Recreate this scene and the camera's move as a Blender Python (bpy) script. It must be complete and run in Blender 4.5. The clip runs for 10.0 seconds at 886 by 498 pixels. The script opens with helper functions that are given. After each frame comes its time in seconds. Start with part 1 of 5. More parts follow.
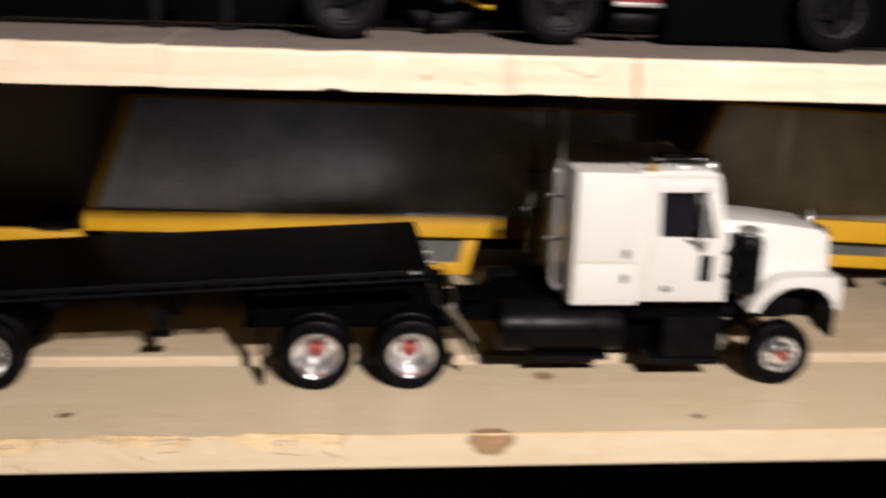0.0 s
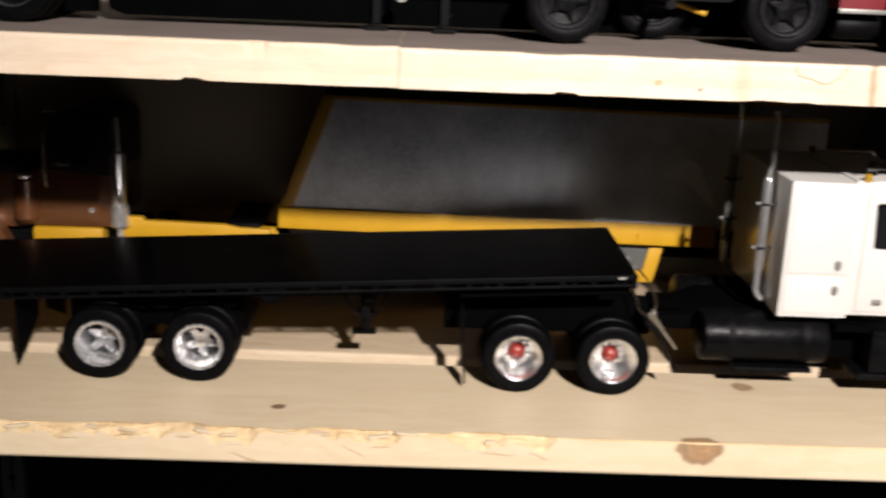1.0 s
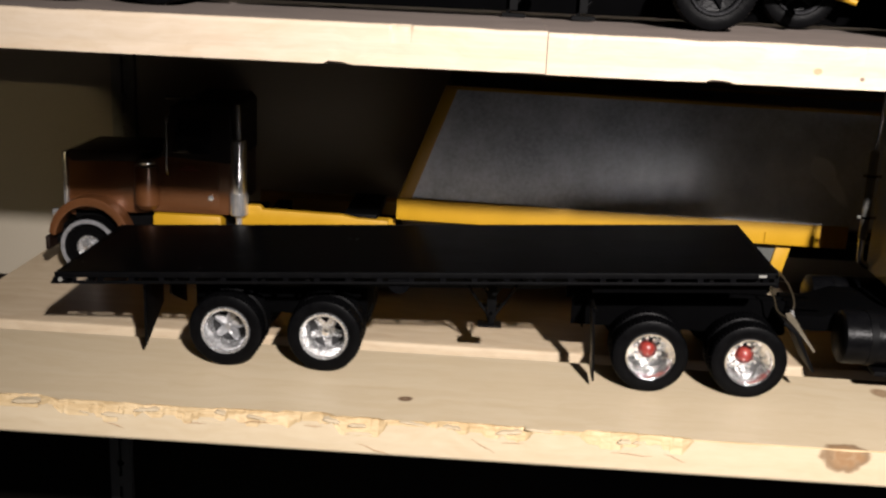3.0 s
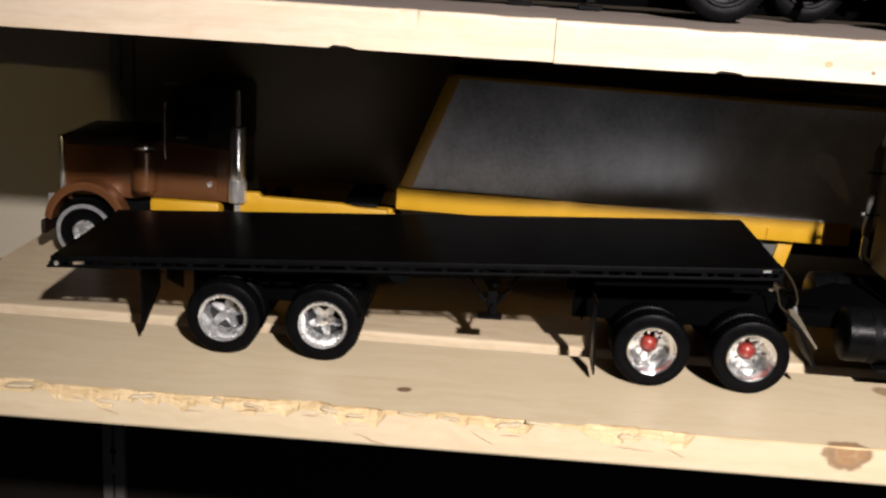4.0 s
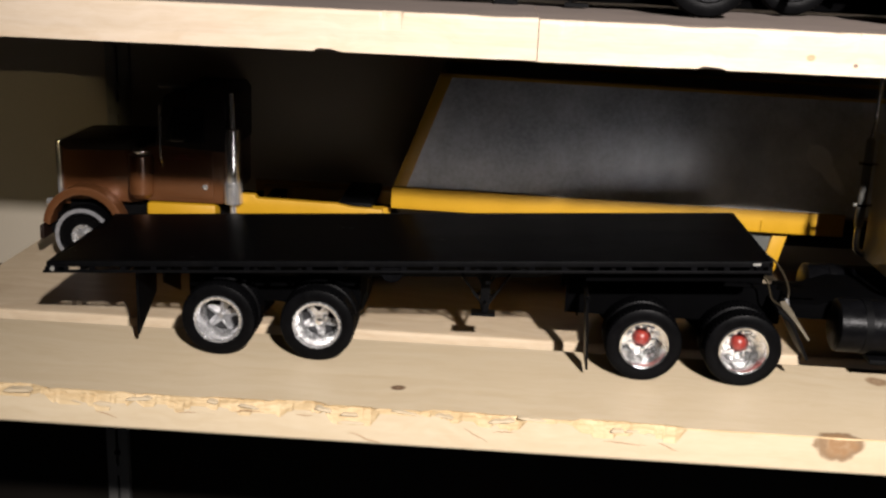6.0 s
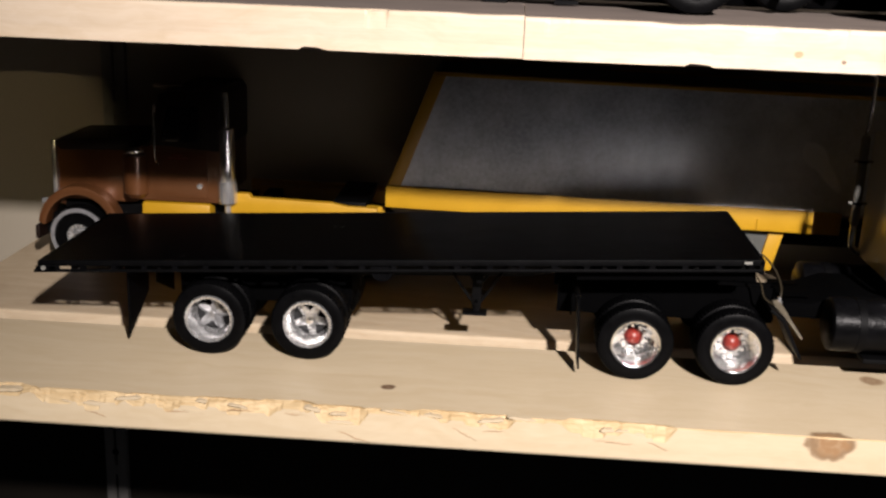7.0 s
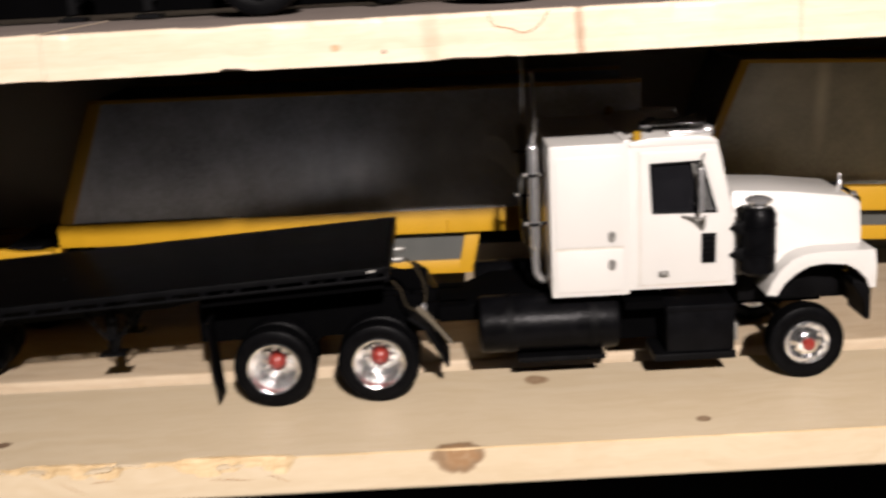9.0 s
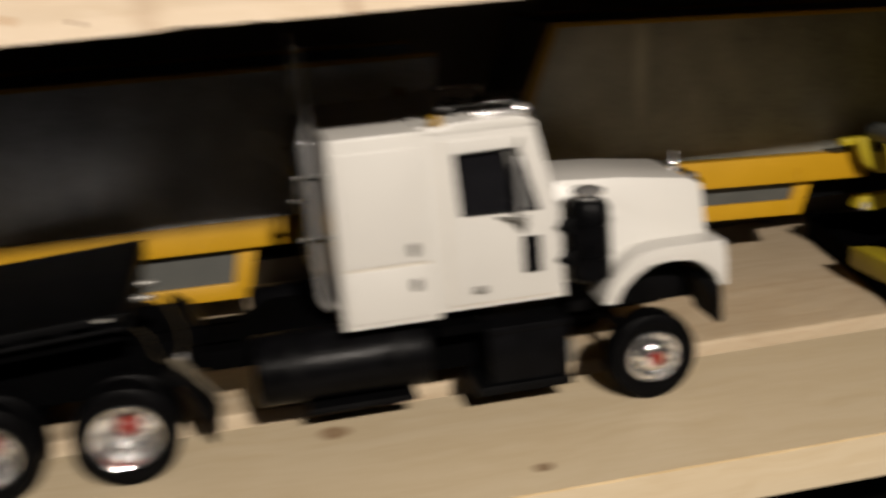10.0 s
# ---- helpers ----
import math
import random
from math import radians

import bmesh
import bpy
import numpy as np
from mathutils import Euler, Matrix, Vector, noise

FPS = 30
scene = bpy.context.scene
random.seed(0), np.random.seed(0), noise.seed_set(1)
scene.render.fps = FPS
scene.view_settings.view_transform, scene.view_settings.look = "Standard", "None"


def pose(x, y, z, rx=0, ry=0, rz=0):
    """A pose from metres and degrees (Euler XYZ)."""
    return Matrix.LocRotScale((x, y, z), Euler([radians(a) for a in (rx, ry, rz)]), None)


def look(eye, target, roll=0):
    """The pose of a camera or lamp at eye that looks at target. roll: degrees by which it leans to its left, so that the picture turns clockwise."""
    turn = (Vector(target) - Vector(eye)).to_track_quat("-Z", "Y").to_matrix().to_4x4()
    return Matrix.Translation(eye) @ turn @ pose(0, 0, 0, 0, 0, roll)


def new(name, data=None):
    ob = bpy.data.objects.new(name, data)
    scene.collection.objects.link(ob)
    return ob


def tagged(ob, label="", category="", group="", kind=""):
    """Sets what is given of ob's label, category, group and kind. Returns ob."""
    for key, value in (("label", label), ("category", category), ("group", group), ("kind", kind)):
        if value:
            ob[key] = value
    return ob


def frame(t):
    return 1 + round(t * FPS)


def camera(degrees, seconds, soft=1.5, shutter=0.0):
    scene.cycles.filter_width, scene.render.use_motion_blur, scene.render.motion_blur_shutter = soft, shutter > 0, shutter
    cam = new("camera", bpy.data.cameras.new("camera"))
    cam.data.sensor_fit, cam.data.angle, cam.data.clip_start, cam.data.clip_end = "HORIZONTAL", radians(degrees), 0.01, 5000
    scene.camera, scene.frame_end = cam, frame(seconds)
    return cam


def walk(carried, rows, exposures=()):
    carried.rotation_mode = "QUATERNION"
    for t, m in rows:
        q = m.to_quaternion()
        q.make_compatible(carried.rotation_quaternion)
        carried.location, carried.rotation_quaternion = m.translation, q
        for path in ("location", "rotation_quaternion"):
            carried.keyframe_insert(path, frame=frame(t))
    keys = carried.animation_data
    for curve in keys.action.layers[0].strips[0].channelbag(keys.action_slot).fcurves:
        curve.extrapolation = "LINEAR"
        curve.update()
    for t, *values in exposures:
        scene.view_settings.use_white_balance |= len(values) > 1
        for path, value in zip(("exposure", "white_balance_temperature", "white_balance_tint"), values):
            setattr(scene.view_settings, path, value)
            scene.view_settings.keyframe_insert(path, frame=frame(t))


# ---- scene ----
cam = camera(44.6, 10.0, soft=2.4, shutter=1.0)
PATH = [
    (0, -0.0127, -0.5000, 0.2386, 74.39, -2.14, -6.31),
    (0.2, -0.0332, -0.4956, 0.2399, 74.18, -2.63, -4.58),
    (0.5, -0.0491, -0.5009, 0.2397, 74.25, -2.30, -2.41),
    (1, -0.0686, -0.4999, 0.2350, 74.58, -2.23, -0.62),
    (1.5, -0.0893, -0.4971, 0.2292, 74.96, -2.20, 1.40),
    (2, -0.1041, -0.4953, 0.2265, 74.60, -2.29, 3.25),
    (2.5, -0.1010, -0.4933, 0.2268, 74.54, -2.07, 3.27),
    (4, -0.1061, -0.4849, 0.2211, 74.23, -3.43, 3.11),
    (4.5, -0.1090, -0.4848, 0.2241, 73.92, -3.17, 2.88),
    (5, -0.1069, -0.4853, 0.2244, 73.92, -2.90, 2.94),
    (5.5, -0.1037, -0.4887, 0.2248, 73.96, -2.58, 2.97),
    (6.8, -0.0858, -0.4855, 0.2240, 73.92, -2.05, 3.93),
    (7, -0.0850, -0.4855, 0.2240, 73.92, -2.05, 3.93),
    (7.2, -0.0747, -0.4795, 0.2177, 74.36, -1.23, 4.15),
    (7.5, -0.0566, -0.4788, 0.2268, 73.73, -0.89, 2.50),
    (7.7, -0.0430, -0.4732, 0.2266, 73.82, 0.15, 1.40),
    (8, -0.0157, -0.4702, 0.2260, 73.87, 0.97, -0.23),
    (8.2, -0.0030, -0.4632, 0.2258, 73.70, 1.20, -0.72),
    (8.5, 0.0239, -0.4622, 0.2158, 74.70, 2.11, -0.01),
    (8.7, 0.0454, -0.4540, 0.2179, 74.29, 2.41, -0.18),
    (9, 0.0784, -0.4472, 0.2143, 74.86, 3.04, -0.39),
    (9.2, 0.0814, -0.4335, 0.2158, 74.41, 3.32, -1.92),
    (9.5, 0.0770, -0.3924, 0.2054, 74.15, 2.72, -5.61),
    (9.8, 0.0738, -0.3539, 0.2063, 73.09, 4.22, -10.08),
    (10, 0.0969, -0.3358, 0.1962, 73.51, 4.48, -11.52),
]
walk(cam, [(t, pose(x, y, z, rx, ry, rz)) for t, x, y, z, rx, ry, rz in PATH],
     exposures=[(0.0, -0.39, 6540, 17), (0.5, -0.09, 6450, 14.5), (1.0, -0.07, 6450, 16), (2.0, -0.02, 6400, 14.5), (6.0, -0.02, 6400, 14.5), (8.0, -0.17, 6560, 19), (9.1, -0.31, 6560, 18),
                (9.4, -0.50, 6700, 14), (9.75, -0.77, 6900, 13), (10.0, -0.91, 7000, 13)])

# ---- light ----
air = bpy.data.worlds.new("room_air")
scene.world = air
air.use_nodes = True
air.node_tree.nodes["Background"].inputs[0].default_value = (1.0, 0.85, 0.65, 1)
air.node_tree.nodes["Background"].inputs[1].default_value = 0.0


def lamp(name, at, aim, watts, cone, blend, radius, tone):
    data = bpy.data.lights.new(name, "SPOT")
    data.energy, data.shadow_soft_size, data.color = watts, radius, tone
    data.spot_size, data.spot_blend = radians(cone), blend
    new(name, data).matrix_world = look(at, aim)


# a clamped work lamp with a reflector lights the shelves from above the viewer's shoulder
lamp("work_lamp_beam", (0.245, -1.10, 0.754), (0.105, 0.05, 0.05), 240.0, 58, 1.0, 0.022, (1.0, 0.95, 0.885))
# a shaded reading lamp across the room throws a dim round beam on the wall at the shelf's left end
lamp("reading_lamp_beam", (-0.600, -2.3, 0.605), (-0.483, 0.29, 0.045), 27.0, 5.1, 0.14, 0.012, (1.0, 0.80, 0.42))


# ---- materials ----
def shade(name, tone, rough=0.5, metal=0.0, var=0.15, scale=120.0, bump=0.0, fine=900.0, spots=0.0, spot_tone=(0.02, 0.02, 0.02), coat=0.0, spec=0.5):
    m = bpy.data.materials.new(name)
    m.use_nodes = True
    nt = m.node_tree
    b = nt.nodes["Principled BSDF"]
    co = nt.nodes.new("ShaderNodeTexCoord")
    big = nt.nodes.new("ShaderNodeTexNoise")
    big.inputs["Scale"].default_value, big.inputs["Detail"].default_value = scale, 5
    small = nt.nodes.new("ShaderNodeTexNoise")
    small.inputs["Scale"].default_value, small.inputs["Detail"].default_value = fine, 3
    for n in (big, small):
        nt.links.new(co.outputs["Object"], n.inputs["Vector"])
    add = nt.nodes.new("ShaderNodeMix")
    add.data_type = "FLOAT"
    add.inputs[0].default_value = 0.35
    nt.links.new(big.outputs["Fac"], add.inputs[2])
    nt.links.new(small.outputs["Fac"], add.inputs[3])
    ramp = nt.nodes.new("ShaderNodeValToRGB")
    ramp.color_ramp.elements[0].position, ramp.color_ramp.elements[1].position = 0.3, 0.7
    ramp.color_ramp.elements[0].color = (*[c * (1 - var) for c in tone], 1)
    ramp.color_ramp.elements[1].color = (*[min(1, c * (1 + var)) for c in tone], 1)
    nt.links.new(add.outputs[0], ramp.inputs[0])
    last = ramp.outputs[0]
    if spots:
        s = nt.nodes.new("ShaderNodeTexNoise")
        s.inputs["Scale"].default_value, s.inputs["Detail"].default_value = scale * 2.3, 6
        nt.links.new(co.outputs["Object"], s.inputs["Vector"])
        cut = nt.nodes.new("ShaderNodeMapRange")
        cut.inputs[1].default_value, cut.inputs[2].default_value, cut.inputs[4].default_value = 0.58, 0.75, spots
        nt.links.new(s.outputs["Fac"], cut.inputs[0])
        mix = nt.nodes.new("ShaderNodeMix")
        mix.data_type = "RGBA"
        nt.links.new(cut.outputs[0], mix.inputs[0])
        nt.links.new(last, mix.inputs[6])
        mix.inputs[7].default_value = (*spot_tone, 1)
        last = mix.outputs[2]
    nt.links.new(last, b.inputs["Base Color"])
    b.inputs["Metallic"].default_value = metal
    b.inputs["Coat Weight"].default_value, b.inputs["Specular IOR Level"].default_value = coat, spec
    r = nt.nodes.new("ShaderNodeMapRange")
    r.inputs[3].default_value, r.inputs[4].default_value = max(0.02, rough - 0.1), min(1, rough + 0.1)
    nt.links.new(add.outputs[0], r.inputs[0])
    nt.links.new(r.outputs[0], b.inputs["Roughness"])
    if bump:
        bp = nt.nodes.new("ShaderNodeBump")
        bp.inputs["Strength"].default_value, bp.inputs["Distance"].default_value = bump, 0.0006
        nt.links.new(add.outputs[0], bp.inputs["Height"])
        nt.links.new(bp.outputs[0], b.inputs["Normal"])
    return m


def wood(name, light, dark, knots=(), bars=(), rough=0.55, stain=0.0):
    """Sawn board: grain along x, with knots (x, y, z, length, width) at their places and upright dark streaks (x, width)."""
    m = bpy.data.materials.new(name)
    m.use_nodes = True
    nt = m.node_tree
    b = nt.nodes["Principled BSDF"]

    def node(kind, **inputs):
        n = nt.nodes.new("ShaderNode" + kind)
        for k, v in inputs.items():
            n.inputs[k.replace("_", " ")].default_value = v
        return n

    def math_node(op, a, c):
        n = nt.nodes.new("ShaderNodeMath")
        n.operation = op
        for i, v in ((0, a), (1, c)):
            if isinstance(v, (int, float)):
                n.inputs[i].default_value = v
            else:
                nt.links.new(v, n.inputs[i])
        return n.outputs[0]

    co = nt.nodes.new("ShaderNodeTexCoord").outputs["Object"]
    warp = node("TexNoise", Scale=18.0, Detail=3.0)
    nt.links.new(co, warp.inputs["Vector"])
    stretch = node("Mapping")
    stretch.inputs["Scale"].default_value = (5, 90, 90)
    nt.links.new(co, stretch.inputs["Vector"])
    bent = nt.nodes.new("ShaderNodeVectorMath")
    bent.operation = "MULTIPLY_ADD"
    nt.links.new(warp.outputs["Color"], bent.inputs[0])
    bent.inputs[1].default_value = (2.5, 2.5, 2.5)
    nt.links.new(stretch.outputs[0], bent.inputs[2])
    grain = node("TexNoise", Scale=1.6, Detail=6.0, Roughness=0.62)
    nt.links.new(bent.outputs[0], grain.inputs["Vector"])
    fibre = node("Mapping")
    fibre.inputs["Scale"].default_value = (40, 1500, 1500)
    nt.links.new(co, fibre.inputs["Vector"])
    fine = node("TexNoise", Scale=1.0, Detail=2.0)
    nt.links.new(fibre.outputs[0], fine.inputs["Vector"])
    fac = math_node("ADD", math_node("MULTIPLY", grain.outputs["Fac"], 0.8), math_node("MULTIPLY", fine.outputs["Fac"], 0.2))
    ramp = nt.nodes.new("ShaderNodeValToRGB")
    ramp.color_ramp.elements[0].position, ramp.color_ramp.elements[1].position = 0.34, 0.6
    ramp.color_ramp.elements[0].color, ramp.color_ramp.elements[1].color = (*dark, 1), (*light, 1)
    nt.links.new(fac, ramp.inputs[0])
    last = ramp.outputs[0]
    sep = nt.nodes.new("ShaderNodeSeparateXYZ")
    nt.links.new(co, sep.inputs[0])
    wob = node("TexNoise", Scale=140.0, Detail=3.0)
    nt.links.new(co, wob.inputs["Vector"])

    def blend(mask, tone, last):
        mix = nt.nodes.new("ShaderNodeMix")
        mix.data_type = "RGBA"
        nt.links.new(mask, mix.inputs[0])
        nt.links.new(last, mix.inputs[6])
        mix.inputs[7].default_value = (*tone, 1)
        return mix.outputs[2]

    for kx, ky, kz, lx, wy, tone in knots:
        d2 = None
        for axis, centre, size in ((0, kx, lx), (1, ky, wy), (2, kz, wy)):
            q = math_node("POWER", math_node("ABSOLUTE", math_node("DIVIDE", math_node("SUBTRACT", sep.outputs[axis], centre), size), 0.0), 2.0)
            d2 = q if d2 is None else math_node("ADD", d2, q)
        d = math_node("ADD", math_node("SQRT", d2, 0.0), math_node("MULTIPLY", math_node("SUBTRACT", wob.outputs["Fac"], 0.5), 0.8))
        ring = math_node("MULTIPLY", math_node("ADD", math_node("SINE", math_node("ADD", math_node("MULTIPLY", d, 9.0), math_node("MULTIPLY", wob.outputs["Fac"], 7.0)), 0.0), 8.0), 0.11)
        edge = nt.nodes.new("ShaderNodeMapRange")
        edge.inputs[1].default_value, edge.inputs[2].default_value, edge.inputs[3].default_value, edge.inputs[4].default_value = 0.8, 1.05, 1.0, 0.0
        nt.links.new(d, edge.inputs[0])
        last = blend(math_node("MULTIPLY", edge.outputs[0], ring), tone, last)
        if lx > 0.008:
            # the bark ring round a large knot, broken by the wobble
            bark = nt.nodes.new("ShaderNodeMapRange")
            bark.inputs[1].default_value, bark.inputs[2].default_value = 0.62, 0.9
            nt.links.new(d, bark.inputs[0])
            last = blend(math_node("MULTIPLY", math_node("MULTIPLY", edge.outputs[0], bark.outputs[0]), 0.75), [c * 0.42 for c in tone], last)
    for bx_, bw, strength in bars:
        off = math_node("ADD", math_node("SUBTRACT", sep.outputs[0], bx_), math_node("MULTIPLY", math_node("SUBTRACT", wob.outputs["Fac"], 0.5), bw * 1.2))
        d = math_node("DIVIDE", math_node("ABSOLUTE", off, 0.0), bw)
        edge = nt.nodes.new("ShaderNodeMapRange")
        edge.inputs[1].default_value, edge.inputs[2].default_value, edge.inputs[3].default_value, edge.inputs[4].default_value = 0.3, 1.0, strength, 0.0
        nt.links.new(d, edge.inputs[0])
        last = blend(edge.outputs[0], (0.22, 0.135, 0.075), last)
    if stain:
        s = node("TexNoise", Scale=26.0, Detail=6.0)
        nt.links.new(co, s.inputs["Vector"])
        cut = nt.nodes.new("ShaderNodeMapRange")
        cut.inputs[1].default_value, cut.inputs[2].default_value, cut.inputs[4].default_value = 0.45, 0.75, stain
        nt.links.new(s.outputs["Fac"], cut.inputs[0])
        last = blend(cut.outputs[0], [c * 0.45 for c in dark], last)
    nt.links.new(last, b.inputs["Base Color"])
    b.inputs["Roughness"].default_value = rough
    bp = node("Bump", Strength=0.35, Distance=0.0005)
    nt.links.new(fac, bp.inputs["Height"])
    nt.links.new(bp.outputs[0], b.inputs["Normal"])
    return m


KNOT, KNOT2 = (0.10, 0.055, 0.03), (0.17, 0.094, 0.046)
m_pine = wood("pale_pine", (0.458, 0.376, 0.257), (0.42, 0.334, 0.216), rough=0.5,
              knots=[(-0.1407, 0.0286, 0, 0.0042, 0.0036, KNOT), (0.1188, 0.0762, 0, 0.0068, 0.0062, (0.21, 0.135, 0.075)), (0.192, 0.0184, 0, 0.0034, 0.0036, (0.16, 0.10, 0.055)),
                     (0.0770, -0.0035, -0.0026, 0.0125, 0.0104, (0.225, 0.128, 0.06)), (-0.415, 0.062, 0, 0.016, 0.008, KNOT2)])
m_bare = wood("bared_pine", (0.43, 0.325, 0.185), (0.33, 0.228, 0.108), rough=0.7)
m_pine_back = wood("pine_rear_board", (0.43, 0.345, 0.24), (0.36, 0.275, 0.18), rough=0.45, stain=0.1)
m_pine_up = wood("sawn_pine_edge", (0.47, 0.386, 0.290), (0.42, 0.331, 0.230), rough=0.55,
                 bars=[(0.1345, 0.0024, 0.8), (0.0745, 0.0045, 0.3), (0.2225, 0.0012, 0.3)], knots=[(0.0365, -0.009, 0.1812, 0.0022, 0.0016, (0.34, 0.21, 0.11)), (0.0558, -0.009, 0.1788, 0.0010, 0.0009, KNOT)])
m_dusty = wood("dusty_top_and_dark_underside", (0.145, 0.115, 0.097), (0.11, 0.086, 0.071), rough=0.8, stain=0.35)
m_wall = shade("painted_wall", (0.250, 0.219, 0.170), 0.8, var=0.05, scale=9, bump=0.15, fine=500)
m_room = shade("room_paint", (0.05, 0.045, 0.04), 0.9, var=0.12, scale=3, fine=60)
# standards below the shelf: steel darkened in colour for the shade there
m_steel_shaded = shade("shade_dark_steel", (0.045, 0.043, 0.040), 0.6, 0.2, 0.2, 90, spots=0.5, spot_tone=(0.03, 0.028, 0.026))
# near-black tone puts the shade under the shelf into the wall colour
m_under = shade("shade_dark_lower_wall", (0.006, 0.005, 0.004), 0.8, var=0.2, scale=12, bump=0.1, spec=0.03)
m_floor = shade("pale_bounce_floor", (0.19, 0.205, 0.23), 0.7, var=0.12, scale=4, fine=80)
m_steel = shade("grey_steel", (0.17, 0.165, 0.15), 0.45, 0.5, 0.15, 60, spots=0.4)
m_tyre = shade("tyre_rubber", (0.0015, 0.0015, 0.0017), 0.38, var=0.35, scale=150, bump=0.3, spec=0.045, spots=0.35, spot_tone=(0.004, 0.004, 0.004))
m_tyre_grey = shade("scuffed_grey_rubber", (0.12, 0.12, 0.125), 0.7, var=0.3, scale=300, bump=0.3)
m_chrome = shade("chrome", (0.66, 0.65, 0.64), 0.22, 0.85, 0.08, 200)
m_muffler = shade("polished_muffler", (0.80, 0.80, 0.80), 0.15, 0.9, 0.05, 60, bump=0.4, fine=200)
m_polish = shade("polished_stack", (0.80, 0.80, 0.80), 0.20, 0.85, 0.05, 60, bump=0.15, fine=200)
m_alu = shade("dull_plated_rim", (0.60, 0.60, 0.60), 0.26, 0.85, 0.15, 300)
m_rim = shade("bright_chrome_rim", (0.90, 0.895, 0.89), 0.08, 0.97, 0.10, 420, bump=1.0, fine=520)
m_rim.node_tree.nodes["Bump"].inputs["Distance"].default_value = 0.00045
m_rim_grey = shade("plated_grey_spokes", (0.46, 0.46, 0.47), 0.3, 0.85, 0.25, 300, bump=0.2)
m_dark_drum = shade("dark_brake_drum", (0.012, 0.012, 0.013), 0.5, 0.3, 0.3, 300)
m_black = shade("flat_black_plastic", (0.0015, 0.0015, 0.0017), 0.5, spec=0.055, var=0.4, scale=100, bump=0.1, spots=0.2, spot_tone=(0.006, 0.006, 0.0058))
m_deck = shade("matt_black_deck", (0.0007, 0.0007, 0.0008), 0.85, spec=0.015, var=0.3, scale=60, bump=0.2)
m_enamel = shade("satin_black_enamel", (0.0006, 0.0006, 0.0007), 0.24, spec=0.28, var=0.3, scale=60, bump=0.03)
m_satin = shade("satin_black_tape", (0.0018, 0.0018, 0.0021), 0.34, spec=0.05, var=0.5, scale=90, bump=0.8, fine=500, spots=0.3, spot_tone=(0.006, 0.006, 0.0065))
m_white = shade("white_paint", (0.43, 0.418, 0.39), 0.32, var=0.03, scale=40, spots=0.06, spot_tone=(0.5, 0.44, 0.34), coat=0.3)
m_seam = shade("panel_gap", (0.40, 0.37, 0.32), 0.7)
m_tear = shade("torn_wood", (0.22, 0.128, 0.058), 0.8)
m_red = shade("red_paint", (0.155, 0.014, 0.009), 0.35, var=0.1, coat=0.3)
m_brown = shade("metallic_brown_paint", (0.105, 0.040, 0.014), 0.33, 0.35, 0.12, 60, coat=0.4)
# the upper shelf's shadow is put into this near-black brown
m_brown_dark = shade("shadow_dark_brown_paint", (0.007, 0.003, 0.002), 0.5, 0.0, 0.15, 60, spec=0.2)
m_yellow = shade("yellow_paint", (0.36, 0.195, 0.006), 0.42, var=0.08, scale=50, spots=0.12, spot_tone=(0.35, 0.17, 0.01))
m_yellow2 = shade("lemon_yellow_paint", (0.30, 0.235, 0.012), 0.42, var=0.1, scale=60, spots=0.15, spot_tone=(0.3, 0.2, 0.02))
m_grey = shade("brushed_grey_panel", (0.16, 0.165, 0.18), 0.4, 0.1, 0.3, 13, bump=0.12)


def smeared_sheet(name, tone, pale, smears):
    """Satin grey sheet with pale patches, partly reflected light put into the colour: (x, z, half length, half height,
    slope, strength).
    """
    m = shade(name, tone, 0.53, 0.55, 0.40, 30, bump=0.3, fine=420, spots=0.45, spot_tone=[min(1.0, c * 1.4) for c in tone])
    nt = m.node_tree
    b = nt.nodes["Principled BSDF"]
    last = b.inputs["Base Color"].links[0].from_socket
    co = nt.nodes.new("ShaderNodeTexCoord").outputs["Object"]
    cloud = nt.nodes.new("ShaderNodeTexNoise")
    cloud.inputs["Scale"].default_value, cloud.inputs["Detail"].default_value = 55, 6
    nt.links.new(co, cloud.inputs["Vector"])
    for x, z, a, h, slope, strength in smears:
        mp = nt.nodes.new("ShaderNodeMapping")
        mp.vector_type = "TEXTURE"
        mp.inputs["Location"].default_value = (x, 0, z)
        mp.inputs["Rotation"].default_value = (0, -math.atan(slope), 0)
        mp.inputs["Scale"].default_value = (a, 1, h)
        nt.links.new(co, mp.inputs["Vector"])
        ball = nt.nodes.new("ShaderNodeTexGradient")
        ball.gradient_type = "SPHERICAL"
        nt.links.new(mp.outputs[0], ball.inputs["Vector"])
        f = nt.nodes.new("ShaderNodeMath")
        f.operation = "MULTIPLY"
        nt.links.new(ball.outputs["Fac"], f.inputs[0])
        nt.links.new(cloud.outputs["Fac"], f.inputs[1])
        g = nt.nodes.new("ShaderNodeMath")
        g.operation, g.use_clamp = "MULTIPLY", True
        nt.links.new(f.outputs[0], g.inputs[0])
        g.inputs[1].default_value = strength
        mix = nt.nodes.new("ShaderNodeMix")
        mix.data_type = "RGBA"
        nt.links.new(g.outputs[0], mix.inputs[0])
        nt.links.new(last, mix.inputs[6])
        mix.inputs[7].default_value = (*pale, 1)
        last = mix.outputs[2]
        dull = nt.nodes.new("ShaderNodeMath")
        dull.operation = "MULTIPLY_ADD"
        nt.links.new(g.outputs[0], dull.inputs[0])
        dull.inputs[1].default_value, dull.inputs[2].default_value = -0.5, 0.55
    # the sheet turns less metallic under the last smear
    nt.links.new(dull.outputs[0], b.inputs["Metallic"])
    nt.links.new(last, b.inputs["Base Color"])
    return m


